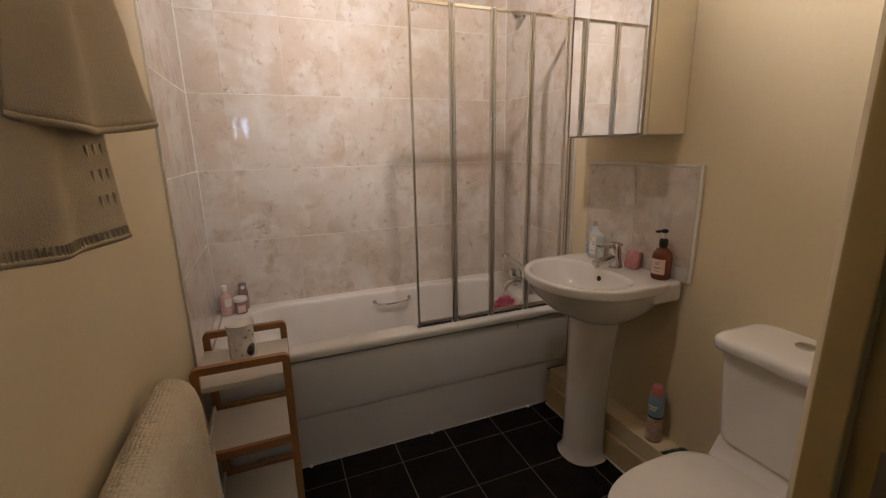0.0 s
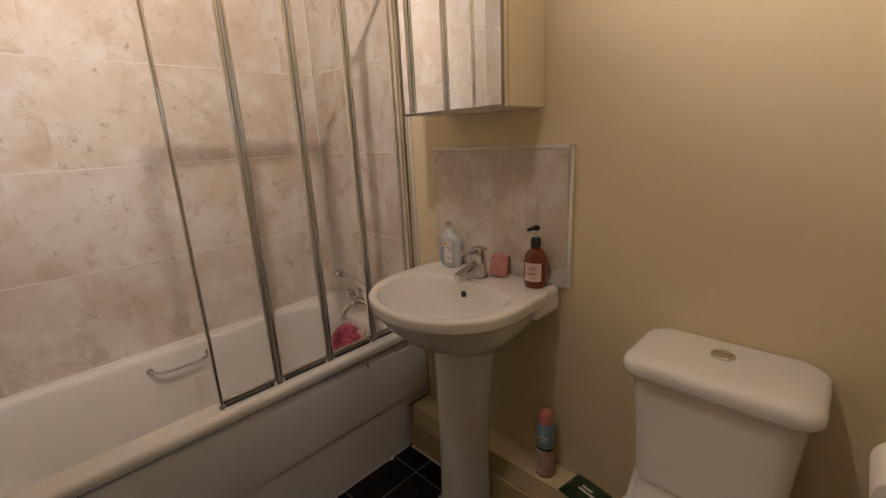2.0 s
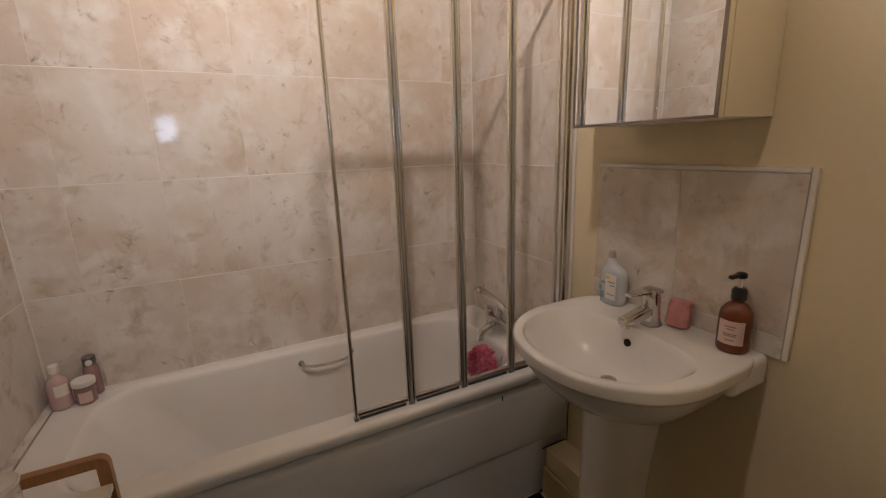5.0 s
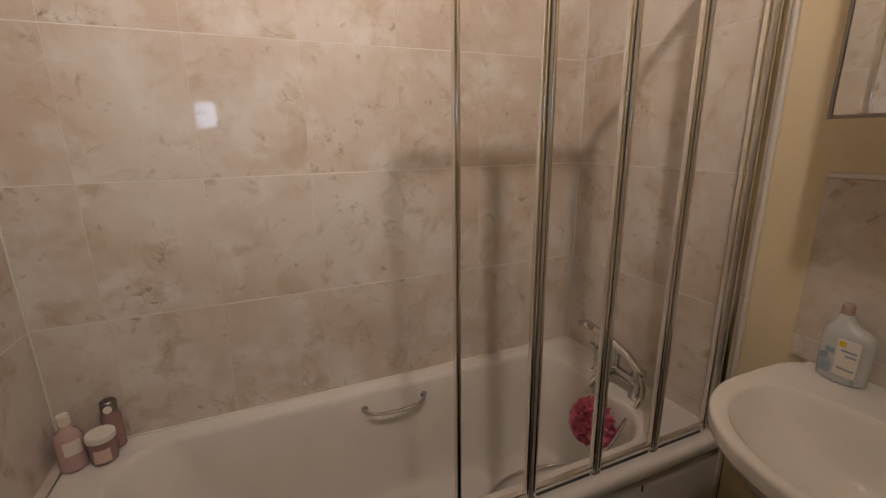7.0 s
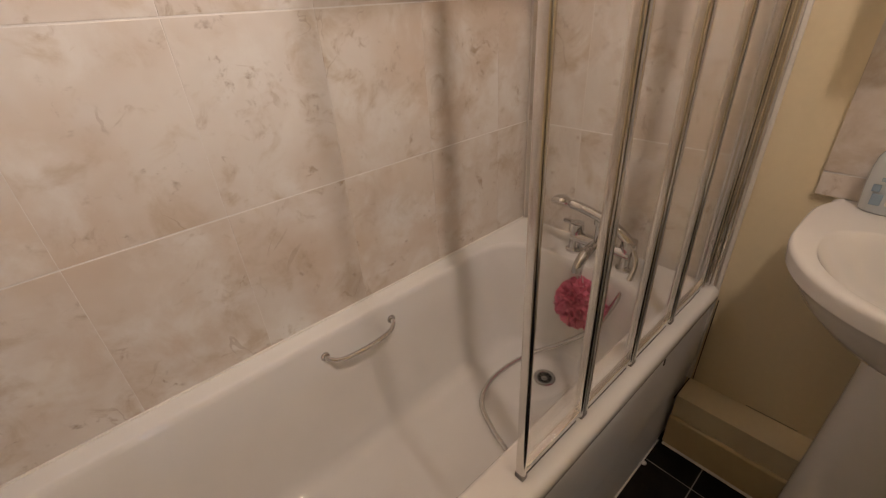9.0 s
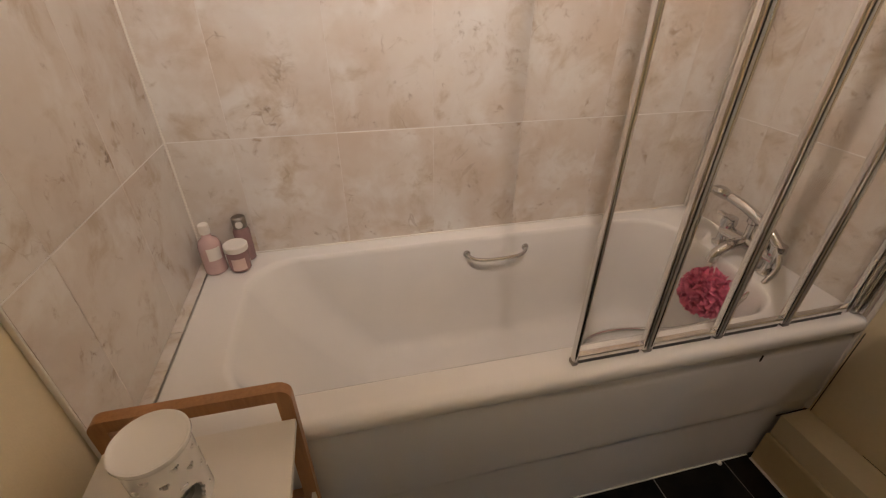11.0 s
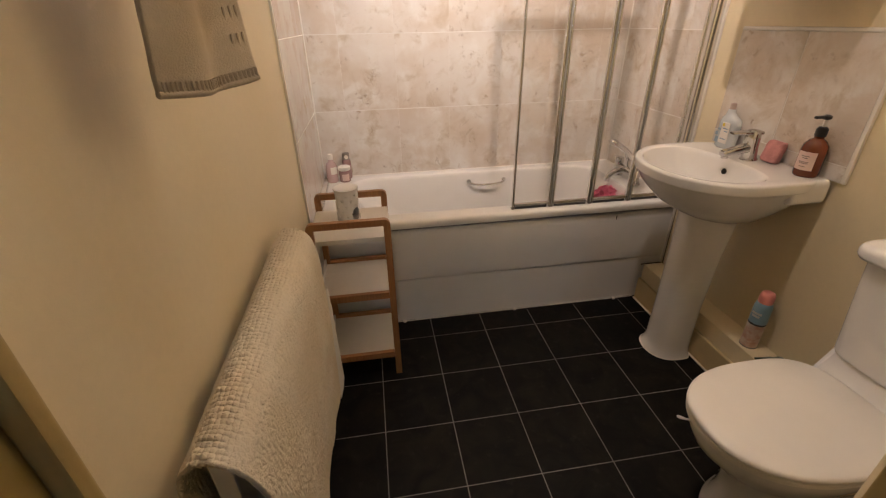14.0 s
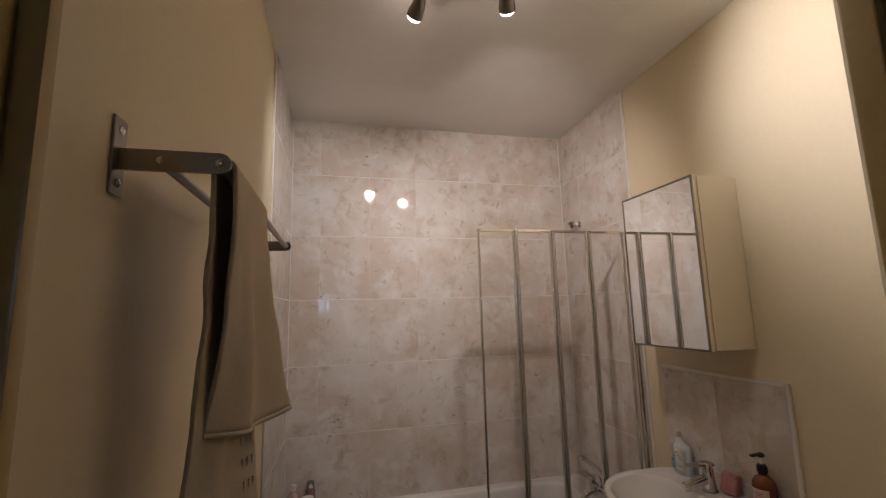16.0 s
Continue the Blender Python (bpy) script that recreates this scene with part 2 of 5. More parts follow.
CHROME = material("chrome", (0.66, 0.65, 0.64), 0.05, 1.0, spread=0.05, scale=40)
ALU = material("polished_aluminium", (0.86, 0.84, 0.81), 0.16, 1.0, spread=0.12, scale=30)
BROWNCAP = material("dull_brown_cap", (0.42, 0.32, 0.28), 0.4)
GASKET = material("grey_gasket", (0.34, 0.32, 0.29), 0.45)
STEEL = material("brushed_steel", (0.34, 0.31, 0.28), 0.38, 1.0, spread=0.15, scale=60, bump=0.05)
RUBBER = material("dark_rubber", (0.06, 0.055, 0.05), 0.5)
DARK = material("dark_void", (0.012, 0.011, 0.010), 0.7)
GLASS = glass_material("clear_glass", (0.985, 0.99, 0.985))
SCREENGLASS = thin_glass_material("screen_glass", (0.995, 0.996, 0.994))
MIRROR = material("silvered_mirror", (0.90, 0.91, 0.90), 0.015, 1.0)
WOOD = wood_material()
LAMINATE = material("white_laminate", (0.72, 0.68, 0.62), 0.38, spread=0.04, scale=30)
CABINET = material("cream_cabinet_board", (0.77, 0.70, 0.56), 0.45, spread=0.03, scale=20)
TOWEL = material("beige_waffle_cotton", (0.61, 0.50, 0.345), 0.95, spread=0.14, scale=140, bump=0.35, bump_scale=520)
MAT = material("cream_chenille", (0.76, 0.68, 0.53), 0.95, spread=0.18, scale=120, bump=0.6, bump_scale=380, mix_scale=7, second=(0.70, 0.59, 0.42))
BACKING = material("pale_latex_backing", (0.74, 0.70, 0.63), 0.8, spread=0.12, scale=90, bump=0.25, bump_scale=300)
PAPER = material("white_tissue", (0.80, 0.76, 0.70), 0.95, spread=0.05, scale=60, bump=0.25, bump_scale=300)
CARD = material("grey_card_tube", (0.16, 0.13, 0.10), 0.9)
AMBER = material("amber_plastic", (0.16, 0.035, 0.012), 0.16, spread=0.1, coat=0.4)
BLACK = material("black_plastic", (0.012, 0.011, 0.011), 0.35)
LABEL = material("pale_pink_label", (0.70, 0.52, 0.46), 0.6, spread=0.05)
INK = material("label_print", (0.22, 0.16, 0.15), 0.6)
PINK = material("pink_mesh", (0.92, 0.25, 0.38), 0.55, spread=0.15, scale=60, bump=0.5, bump_scale=250, mix_scale=30)
ROSE = material("rose_sponge", (0.74, 0.33, 0.32), 0.8, spread=0.3, scale=90, bump=0.6, bump_scale=200, mix_scale=25)
CLEARBLUE = material("pale_blue_bottle", (0.62, 0.66, 0.68), 0.2, spread=0.1, coat=0.3)
BLUE = material("blue_print", (0.33, 0.44, 0.55), 0.35, spread=0.2, scale=50)
YELLOW = material("yellow_print", (0.80, 0.58, 0.04), 0.4)
WHITEP = material("white_plastic", (0.78, 0.74, 0.68), 0.35, spread=0.03)
PINKLIQ = material("pink_liquid_bottle", (0.68, 0.48, 0.46), 0.18, spread=0.15, coat=0.3)
PLUM = material("plum_jar", (0.40, 0.24, 0.23), 0.2, spread=0.2, coat=0.3)
CANBLUE = material("light_blue_can", (0.28, 0.44, 0.56), 0.3, spread=0.15, scale=60)
CANORANGE = material("rust_floral_print", (0.55, 0.30, 0.20), 0.3, second=(0.72, 0.62, 0.52), mix_scale=40)
CAP = material("coral_cap", (0.62, 0.22, 0.20), 0.4)
GREEN = material("dark_green_foil", (0.028, 0.080, 0.032), 0.3, spread=0.4, scale=30, bump=0.5, bump_scale=60)
CARPET = material("beige_carpet", (0.30, 0.24, 0.17), 0.95, spread=0.25, scale=200, bump=0.6, bump_scale=400)
BULB = glow_material("lit_bulb", (1.0, 0.82, 0.66), 52)


def thing(name, at, label, category, group=""):
    e = new(name)
    e.location = at
    e.empty_display_size = 0.05
    return tagged(e, label, category, group)


def part(name, bm, mat, parent=None, label="", sharp=38):
    me = bpy.data.meshes.new(name)
    bmesh.ops.recalc_face_normals(bm, faces=bm.faces)
    bm.to_mesh(me)
    bm.free()
    me.materials.append(mat)
    me.shade_smooth()
    me.set_sharp_from_angle(angle=radians(sharp))
    ob = new(name, me)
    if name not in ("tile", "ledge_tile"):
        ob.modifiers.new("even_shading", "WEIGHTED_NORMAL").keep_sharp = True
    if parent is not None:
        ob.parent = parent
        if parent.type == "EMPTY":
            ob.matrix_parent_inverse = Matrix.Translation(-Vector(parent.location))
    if label:
        tagged(ob, label)
    return ob


def box(x0, x1, y0, y1, z0, z1, bev=0.0, seg=2):
    bm = bmesh.new()
    bmesh.ops.create_cube(bm, size=1, matrix=Matrix.Translation(((x0 + x1) / 2, (y0 + y1) / 2, (z0 + z1) / 2)) @ Matrix.Diagonal((x1 - x0, y1 - y0, z1 - z0, 1)))
    if bev:
        bmesh.ops.bevel(bm, geom=bm.edges[:], offset=bev, segments=seg, profile=0.5, affect="EDGES", clamp_overlap=True)
    return bm


def merge(*parts):
    out = bmesh.new()
    for bm in parts:
        me = bpy.data.meshes.new("tmp")
        bm.to_mesh(me)
        bm.free()
        out.from_mesh(me)
        bpy.data.meshes.remove(me)
    return out


def loft(loops, cap_start=True, cap_end=True):
    bm = bmesh.new()
    rings = [[bm.verts.new(p) for p in loop] for loop in loops]
    n = len(rings[0])
    for a, b in zip(rings, rings[1:]):
        for i in range(n):
            bm.faces.new((a[i], a[(i + 1) % n], b[(i + 1) % n], b[i]))
    if cap_start:
        bm.faces.new(rings[0][::-1])
    if cap_end:
        bm.faces.new(rings[-1])
    return bm


def lathe(profile, at=(0, 0, 0), n=32, turn=None, cap=True):
    """profile: (radius, height) pairs round the z axis."""
    loops = [[(r * math.cos(2 * math.pi * i / n), r * math.sin(2 * math.pi * i / n), z) for i in range(n)] for r, z in profile]
    bm = loft(loops, cap, cap)
    bm.transform(Matrix.Translation(at) @ (turn or Matrix.Identity(4)))
    return bm


def toward(direction):
    return Vector(direction).to_track_quat("Z", "Y").to_matrix().to_4x4()


def smooth_path(points, steps=8):
    pts = [Vector(p) for p in points]
    out = []
    for i in range(len(pts) - 1):
        p0, p1, p2, p3 = pts[max(i - 1, 0)], pts[i], pts[i + 1], pts[min(i + 2, len(pts) - 1)]
        for k in range(steps):
            u = k / steps
            out.append(0.5 * ((2 * p1) + (p2 - p0) * u + (2 * p0 - 5 * p1 + 4 * p2 - p3) * u * u + (3 * p1 - p0 - 3 * p2 + p3) * u ** 3))
    return out + [pts[-1]]


def tube(points, r, n=12, ribs=0.0):
    pts = [Vector(p) for p in points]
    loops = []
    side = None
    for i, p in enumerate(pts):
        d = (pts[min(i + 1, len(pts) - 1)] - pts[max(i - 1, 0)]).normalized()
        if side is None:
            side = d.orthogonal().normalized()
        side = (side - d * side.dot(d)).normalized()
        up = d.cross(side)
        rr = r * (1 + (ribs if i % 2 else 0))
        loops.append([p + side * rr * math.cos(2 * math.pi * k / n) + up * rr * math.sin(2 * math.pi * k / n) for k in range(n)])
    return loft(loops)


def rrect(x0, x1, y0, y1, z, r, n=12):
    """A rounded rectangle, counter-clockwise, 4 * n points."""
    out = []
    for cx, cy, a in ((x1 - r, y1 - r, 0), (x0 + r, y1 - r, 90), (x0 + r, y0 + r, 180), (x1 - r, y0 + r, 270)):
        for k in range(n):
            t = radians(a + 90 * k / (n - 1))
            out.append((cx + r * math.cos(t), cy + r * math.sin(t), z))
    return out


def oval(cx, cy, ax0, ax1, b, z, e0=2.0, e1=2.0, n=72):
    """A loop with half-length ax0 towards -x and ax1 towards +x, half-width b; e0 and e1 square the two halves."""
    out = []
    for k in range(n):
        t = 2 * math.pi * k / n
        c, s = math.cos(t), math.sin(t)
        e, a = (e1, ax1) if c > 0 else (e0, ax0)
        out.append((cx + a * math.copysign(abs(c) ** (2 / e), c), cy + b * math.copysign(abs(s) ** (2 / e), s), z))
    return out


# ---- structure ----
def structure(name, bm, mat, label, sharp=38):
    return tagged(part(name, bm, mat, None, label, sharp), kind="structure")


floor = structure("floor", box(-0.12, W + 0.12, HALL_Y - 0.1, BACK + 0.12, -0.12, -0.0012), JOINT, "pale joints under the dark slate-effect floor tiles")
structure("hall_carpet", box(-0.62, 1.30, HALL_Y, 0.415, -0.003, 0.012), CARPET, "beige carpet in the hall outside")
structure("ceiling", box(-0.12, W + 0.12, DOOR_Y - 0.1, BACK + 0.12, H, H + 0.1), CEILING, "matt white painted plaster ceiling")
structure("hall_ceiling", box(-0.75, 1.42, HALL_Y - 0.12, DOOR_Y - 0.102, H, H + 0.1), CEILING, "matt white painted hall ceiling")
wall_left = structure("wall_west", box(-0.12, 0, DOOR_Y - 0.1, BACK + 0.12, -0.1, H), PAINT, "cream painted wall behind the radiator")
wall_right = structure("wall_east", box(W, W + 0.12, DOOR_Y - 0.1, BACK + 0.12, -0.1, H), PAINT, "cream painted wall behind basin and toilet")
wall_back = structure("wall_north", box(0.001, W - 0.001, BACK - 0.0025, BACK + 0.12, -0.1, H), GROUT, "tiled wall along the bath")

# wall with the doorway
DX0, DX1, DTOP = 0.036, 0.913, 2.08
wall_door = structure("wall_south", merge(
    box(0.001, DX0, DOOR_Y - 0.10, DOOR_Y, 0, H),
    box(DX1, W - 0.001, DOOR_Y - 0.10, DOOR_Y, 0, H),
    box(DX0, DX1, DOOR_Y - 0.10, DOOR_Y, DTOP, H)), PAINT, "cream painted wall with the doorway")

# hall beyond the doorway
structure("hall_wall_west", box(-0.74, -0.62, HALL_Y - 0.1, DOOR_Y - 0.102, 0, H), PAINT, "cream painted hall wall")
structure("hall_wall_east", box(1.30, 1.42, HALL_Y - 0.1, DOOR_Y - 0.102, 0, H), PAINT, "cream painted hall wall")
structure("hall_wall_north", merge(box(-0.62, -0.121, DOOR_Y - 0.11, DOOR_Y - 0.004, 0, H)), PAINT, "cream painted hall wall")
WX0, WX1, WZ0, WZ1 = -0.20, 0.11, 1.53, 1.92
structure("hall_wall_south", merge(
    box(-0.62, WX0, HALL_Y - 0.1, HALL_Y, 0, H), box(WX1, 1.30, HALL_Y - 0.1, HALL_Y, 0, H),
    box(WX0, WX1, HALL_Y - 0.1, HALL_Y, 0, WZ0), box(WX0, WX1, HALL_Y - 0.1, HALL_Y, WZ1, H)), PAINT, "cream painted hall end wall with a window")
window = tagged(thing("window_1", ((WX0 + WX1) / 2, HALL_Y - 0.05, WZ0), "small white framed hall window", "window"), kind="structure")
part("window_frame", merge(
    box(WX0, WX0 + 0.03, HALL_Y - 0.08, HALL_Y - 0.03, WZ0, WZ1, 0.004), box(WX1 - 0.03, WX1, HALL_Y - 0.08, HALL_Y - 0.03, WZ0, WZ1, 0.004),
    box(WX0 + 0.03, WX1 - 0.03, HALL_Y - 0.08, HALL_Y - 0.03, WZ0, WZ0 + 0.03, 0.004), box(WX0 + 0.03, WX1 - 0.03, HALL_Y - 0.08, HALL_Y - 0.03, WZ1 - 0.03, WZ1, 0.004)), WHITEP, window)
daylight_pane = part("pane", box(WX0 + 0.03, WX1 - 0.03, HALL_Y - 0.062, HALL_Y - 0.058, WZ0 + 0.03, WZ1 - 0.03), GLASS, window)
daylight_pane.visible_shadow = False

# door lining with its stop and strike plate
lining = tagged(thing("door_1", (0.50, DOOR_Y - 0.05, 0), "cream gloss painted door lining of the open doorway", "door frame"), kind="structure")
LY0, LY1, SY = DOOR_Y - 0.125, DOOR_Y + 0.002, 0.537
part("side_jamb", box(DX0 - 0.002, 0.051, LY0, LY1, 0, DTOP, 0.003), LINING, lining)
part("side_jamb", box(0.900, DX1 + 0.002, LY0, LY1, 0, DTOP, 0.003), LINING, lining)
part("head_jamb", box(0.051, 0.900, LY0, LY1, DTOP - 0.025, DTOP + 0.002, 0.003), LINING, lining)
part("door_stop", box(0.050, 0.071, 0.560, DOOR_Y + 0.006, 0, DTOP - 0.04, 0.004), LINING, lining)
part("door_stop", box(0.885, 0.901, SY, DOOR_Y + 0.004, 0, DTOP - 0.04, 0.004), LINING, lining)
part("door_stop", box(0.071, 0.885, SY, DOOR_Y + 0.004, DTOP - 0.040, DTOP - 0.024, 0.004), LINING, lining)
BEAD = ((0.956, 0.5695), (0.938, 0.5715), (0.924, 0.577), (0.915, 0.584), (0.908, 0.587), (0.900, 0.585), (0.894, 0.577), (0.892, 0.5725), (0.910, 0.5695))
part("corner_bead", loft([[(x, y, z) for x, y in BEAD] for z in (0, DTOP)]), PAINT, lining, sharp=60)
strike = part("strike_plate", box(0.8975, 0.9005, 0.452, 0.512, 0.93, 1.02, 0.001), STEEL, lining, "dull steel strike plate")
part("screw", lathe([(0.004, 0), (0.004, 0.001), (0.001, 0.0016)], (0.8975, 0.482, 0.985), 12, toward((-1, 0, 0))), CHROME, strike)
part("latch_hole", box(0.8968, 0.8976, 0.47, 0.495, 0.945, 0.972), DARK, strike)

# boxed-in pipes and skirting under the basin
boxing = tagged(thing("pipe_boxing", (1.64, 1.28, 0), "cream painted pipe boxing along the wall", "boxing"), kind="structure")
part("casing", box(1.600, W - 0.002, DOOR_Y + 0.002, 2.012, 0, 0.198, 0.003), PAINT, boxing)
part("skirting", box(1.583, 1.5985, DOOR_Y + 0.002, 2.012, 0, 0.122, 0.006, 3), GLOSS, boxing)
part("sealant", box(1.574, 1.5825, DOOR_Y + 0.002, 2.008, 0.0005, 0.006, 0.002), CAULK, boxing)
part("crack", box(1.6985, 1.6995, 1.74, 1.86, 0.1982, 0.1992), DARK, boxing)
part("gap", box(1.584, 1.697, 2.0122, 2.0140, 0.196, 0.2010), DARK, boxing)
part("gap", box(1.6965, 1.6985, 2.0040, 2.0058, 0.199, 0.500), DARK, boxing)
structure("skirting_west", box(0.001, 0.014, DOOR_Y + 0.005, 2.02, 0, 0.10, 0.004), GLOSS, "cream gloss skirting board")

# ---- bath ----
RIM, BX0, BY0 = 0.545, 0.035, 2.022


def build_bath():
    bath = thing("bath", (0.87, 2.35, 0), "white acrylic bath with a panelled front, fitted between tiled walls", "bathtub")
    x1, y1, y0 = W - 0.003, BACK - 0.003, BY0
    loops = [
        rrect(BX0, x1, y0 + 0.010, y1, 0.504, 0.012), rrect(BX0, x1, y0 - 0.010, y1, 0.504, 0.014), rrect(BX0, x1, y0 - 0.015, y1, 0.510, 0.014),
        rrect(BX0, x1, y0 - 0.016, y1, 0.528, 0.016), rrect(BX0 + 0.001, x1, y0 - 0.012, y1 - 0.001, 0.537, 0.017), rrect(BX0 + 0.003, x1 - 0.001, y0 - 0.004, y1 - 0.001, 0.5425, 0.018),
        rrect(BX0 + 0.008, x1 - 0.004, y0 + 0.012, y1 - 0.004, RIM, 0.02),
        rrect(0.145, 1.552, y0 + 0.068, y1 - 0.050, RIM - 0.001, 0.13),
        rrect(0.153, 1.546, y0 + 0.075, y1 - 0.056, RIM - 0.005, 0.13),
        rrect(0.163, 1.540, y0 + 0.082, y1 - 0.062, RIM - 0.018, 0.13),
        rrect(0.190, 1.532, y0 + 0.090, y1 - 0.070, 0.470, 0.13),
        rrect(0.255, 1.522, y0 + 0.102, y1 - 0.083, 0.370, 0.13),
        rrect(0.335, 1.512, y0 + 0.116, y1 - 0.097, 0.270, 0.12),
        rrect(0.395, 1.502, y0 + 0.132, y1 - 0.113, 0.205, 0.11),
        rrect(0.430, 1.488, y0 + 0.150, y1 - 0.132, 0.177, 0.10),
        rrect(0.470, 1.460, y0 + 0.180, y1 - 0.162, 0.165, 0.09),
        rrect(0.600, 1.300, y0 + 0.260, y1 - 0.240, 0.160, 0.05)]
    part("tub", loft(loops, cap_start=False), ACRYLIC, bath, sharp=60)
    # front panel: a bowed upper field over a set-back plinth
    prof = [(2.030, 0.238), (2.020, 0.239), (2.0165, 0.246), (2.0155, 0.300), (2.015, 0.380), (2.016, 0.455), (2.021, 0.486), (2.032, 0.494), (2.046, 0.494), (2.046, 0.238)]
    up = loft([[(x, y, z) for y, z in prof] for x in (BX0 + 0.005, W - 0.004)])
    part("upper_panel", up, PANEL, bath, sharp=50)
    low = [(2.0225, 0.004), (2.0225, 0.225), (2.025, 0.235), (2.044, 0.2375), (2.050, 0.2375), (2.050, 0.004)]
    part("lower_panel", loft([[(x, y, z) for y, z in low] for x in (BX0 + 0.005, W - 0.004)]), PANEL, bath, sharp=50)
    # dark strip set back between the panel's top and the rim
    part("gap_strip", box(BX0 + 0.004, W - 0.004, 2.030, 2.040, 0.493, 0.502), RUBBER, bath, "dark strip in the gap under the rim")
    part("floor_sealant", box(BX0 + 0.005, 1.58, 2.018, 2.0224, 0.0004, 0.003, 0.001), CAULK, bath)
    for x in (0.37, 0.93, 1.47):
        part("panel_clip", lathe([(0.006, 0), (0.008, 0.003), (0.006, 0.008), (0.002, 0.010)], (x, 2.014, 0.0005), 10), WHITEP, bath)
    part("panel_nick", box(1.398, 1.402, 2.0135, 2.0155, 0.462, 0.482), DARK, bath)
    # waste, overflow, grip
    waste = part("waste", lathe([(0.034, 0.0), (0.036, 0.003), (0.030, 0.005), (0.024, 0.003), (0.022, -0.002), (0.004, -0.002), (0.004, 0.001)], (1.405, 2.345, 0.1655), 36), CHROME, bath, "chrome plughole")
    part("waste_grid", lathe([(0.022, 0), (0.022, 0.0015), (0.010, 0.0015), (0.010, 0.0005)], (1.405, 2.345, 0.1645), 24), DARK, waste)
    g0, g1, gy, gz = 0.815, 1.022, 2.603, 0.487
    grip = part("grab_handle", tube(smooth_path([(g0, gy + 0.014, gz + 0.004), (g0 + 0.006, gy - 0.010, gz), (g0 + 0.035, gy - 0.026, gz - 0.006), ((g0 + g1) / 2, gy - 0.030, gz - 0.009), (g1 - 0.035, gy - 0.026, gz - 0.006), (g1 - 0.006, gy - 0.010, gz), (g1, gy + 0.014, gz + 0.004)]), 0.0065), CHROME, bath, "chrome grab handle", sharp=80)
    for x in (g0, g1):
        part("fixing", lathe([(0.013, -0.004), (0.013, 0.004), (0.010, 0.008)], (x, gy + 0.010, gz + 0.002), 20, toward((0, -1, 0.1))), CHROME, grip)
    return bath


build_bath()
ledge = thing("tiled_ledge", (0.018, 2.34, 0), "narrow tiled ledge between bath and wall", "ledge")
part("ledge_body", box(0.0005, BX0 - 0.002, 2.022, BACK - 0.002, 0, 0.538), GROUT, ledge)
part("ledge_tile", box(0.009, BX0, 2.018, 2.34, 0.5385, 0.547, 0.002), TILE, ledge)
part("ledge_tile", box(0.009, BX0, 2.343, BACK - 0.002, 0.5385, 0.547, 0.002), TILE, ledge)


def build_bath_mixer():
    tap = thing("bath_shower_mixer", (1.60, 2.32, RIM), "chrome bath mixer with hand shower in its cradle", "tap")
    for y in (2.235, 2.405):
        pil = part("pillar", lathe([(0.027, 0), (0.028, 0.006), (0.020, 0.012), (0.017, 0.05), (0.020, 0.07)], (1.605, y, RIM), 24), CHROME, tap, sharp=50)
        part("lever", merge(lathe([(0.021, 0), (0.024, 0.012), (0.022, 0.03), (0.010, 0.036)], (1.605, y, RIM + 0.066), 24), box(1.595, 1.612, y - 0.007, y + 0.045 if y > 2.3 else y + 0.012, RIM + 0.088, RIM + 0.100, 0.004)), CHROME, pil, sharp=50)
    part("crossbar", tube([(1.605, 2.225, RIM + 0.05), (1.605, 2.415, RIM + 0.05)], 0.019, 20), CHROME, tap)
    part("spout", tube(smooth_path([(1.600, 2.33, RIM + 0.05), (1.570, 2.33, RIM + 0.050), (1.535, 2.33, RIM + 0.040), (1.510, 2.33, RIM + 0.020), (1.503, 2.33, RIM - 0.005)]), 0.016, 18), CHROME, tap, sharp=80)
    part("cradle", merge(lathe([(0.012, 0), (0.012, 0.05), (0.018, 0.055), (0.018, 0.075)], (1.605, 2.33, RIM + 0.06), 20)), CHROME, tap)
    hand = part("hand_shower", tube(smooth_path([(1.600, 2.225, RIM + 0.085), (1.598, 2.28, RIM + 0.125), (1.595, 2.36, RIM + 0.150), (1.590, 2.42, RIM + 0.160)]), 0.0145, 16), CHROME, tap, "chrome hand shower", sharp=80)
    part("shower_rose", lathe([(0.012, 0.02), (0.024, 0.014), (0.034, 0.004), (0.034, -0.006), (0.030, -0.010)], (1.586, 2.452, RIM + 0.160), 28, toward((0.55, 0.1, 0.83))), CHROME, hand)
    part("hose", tube(smooth_path([(1.600, 2.222, RIM + 0.080), (1.585, 2.200, RIM + 0.03), (1.530, 2.21, RIM - 0.06), (1.515, 2.26, 0.36), (1.500, 2.36, 0.24), (1.46, 2.43, 0.185), (1.36, 2.458, 0.176), (1.26, 2.455, 0.174), (1.18, 2.415, 0.174), (1.135, 2.33, 0.174), (1.100, 2.24, 0.180), (1.03, 2.215, 0.186), (0.965, 2.20, 0.196), (0.88, 2.195, 0.196), (0.80, 2.21, 0.190)], 14), 0.0075, 10, 0.10), ALU, tap, "ribbed metal shower hose", sharp=80)
    return tap


build_bath_mixer()


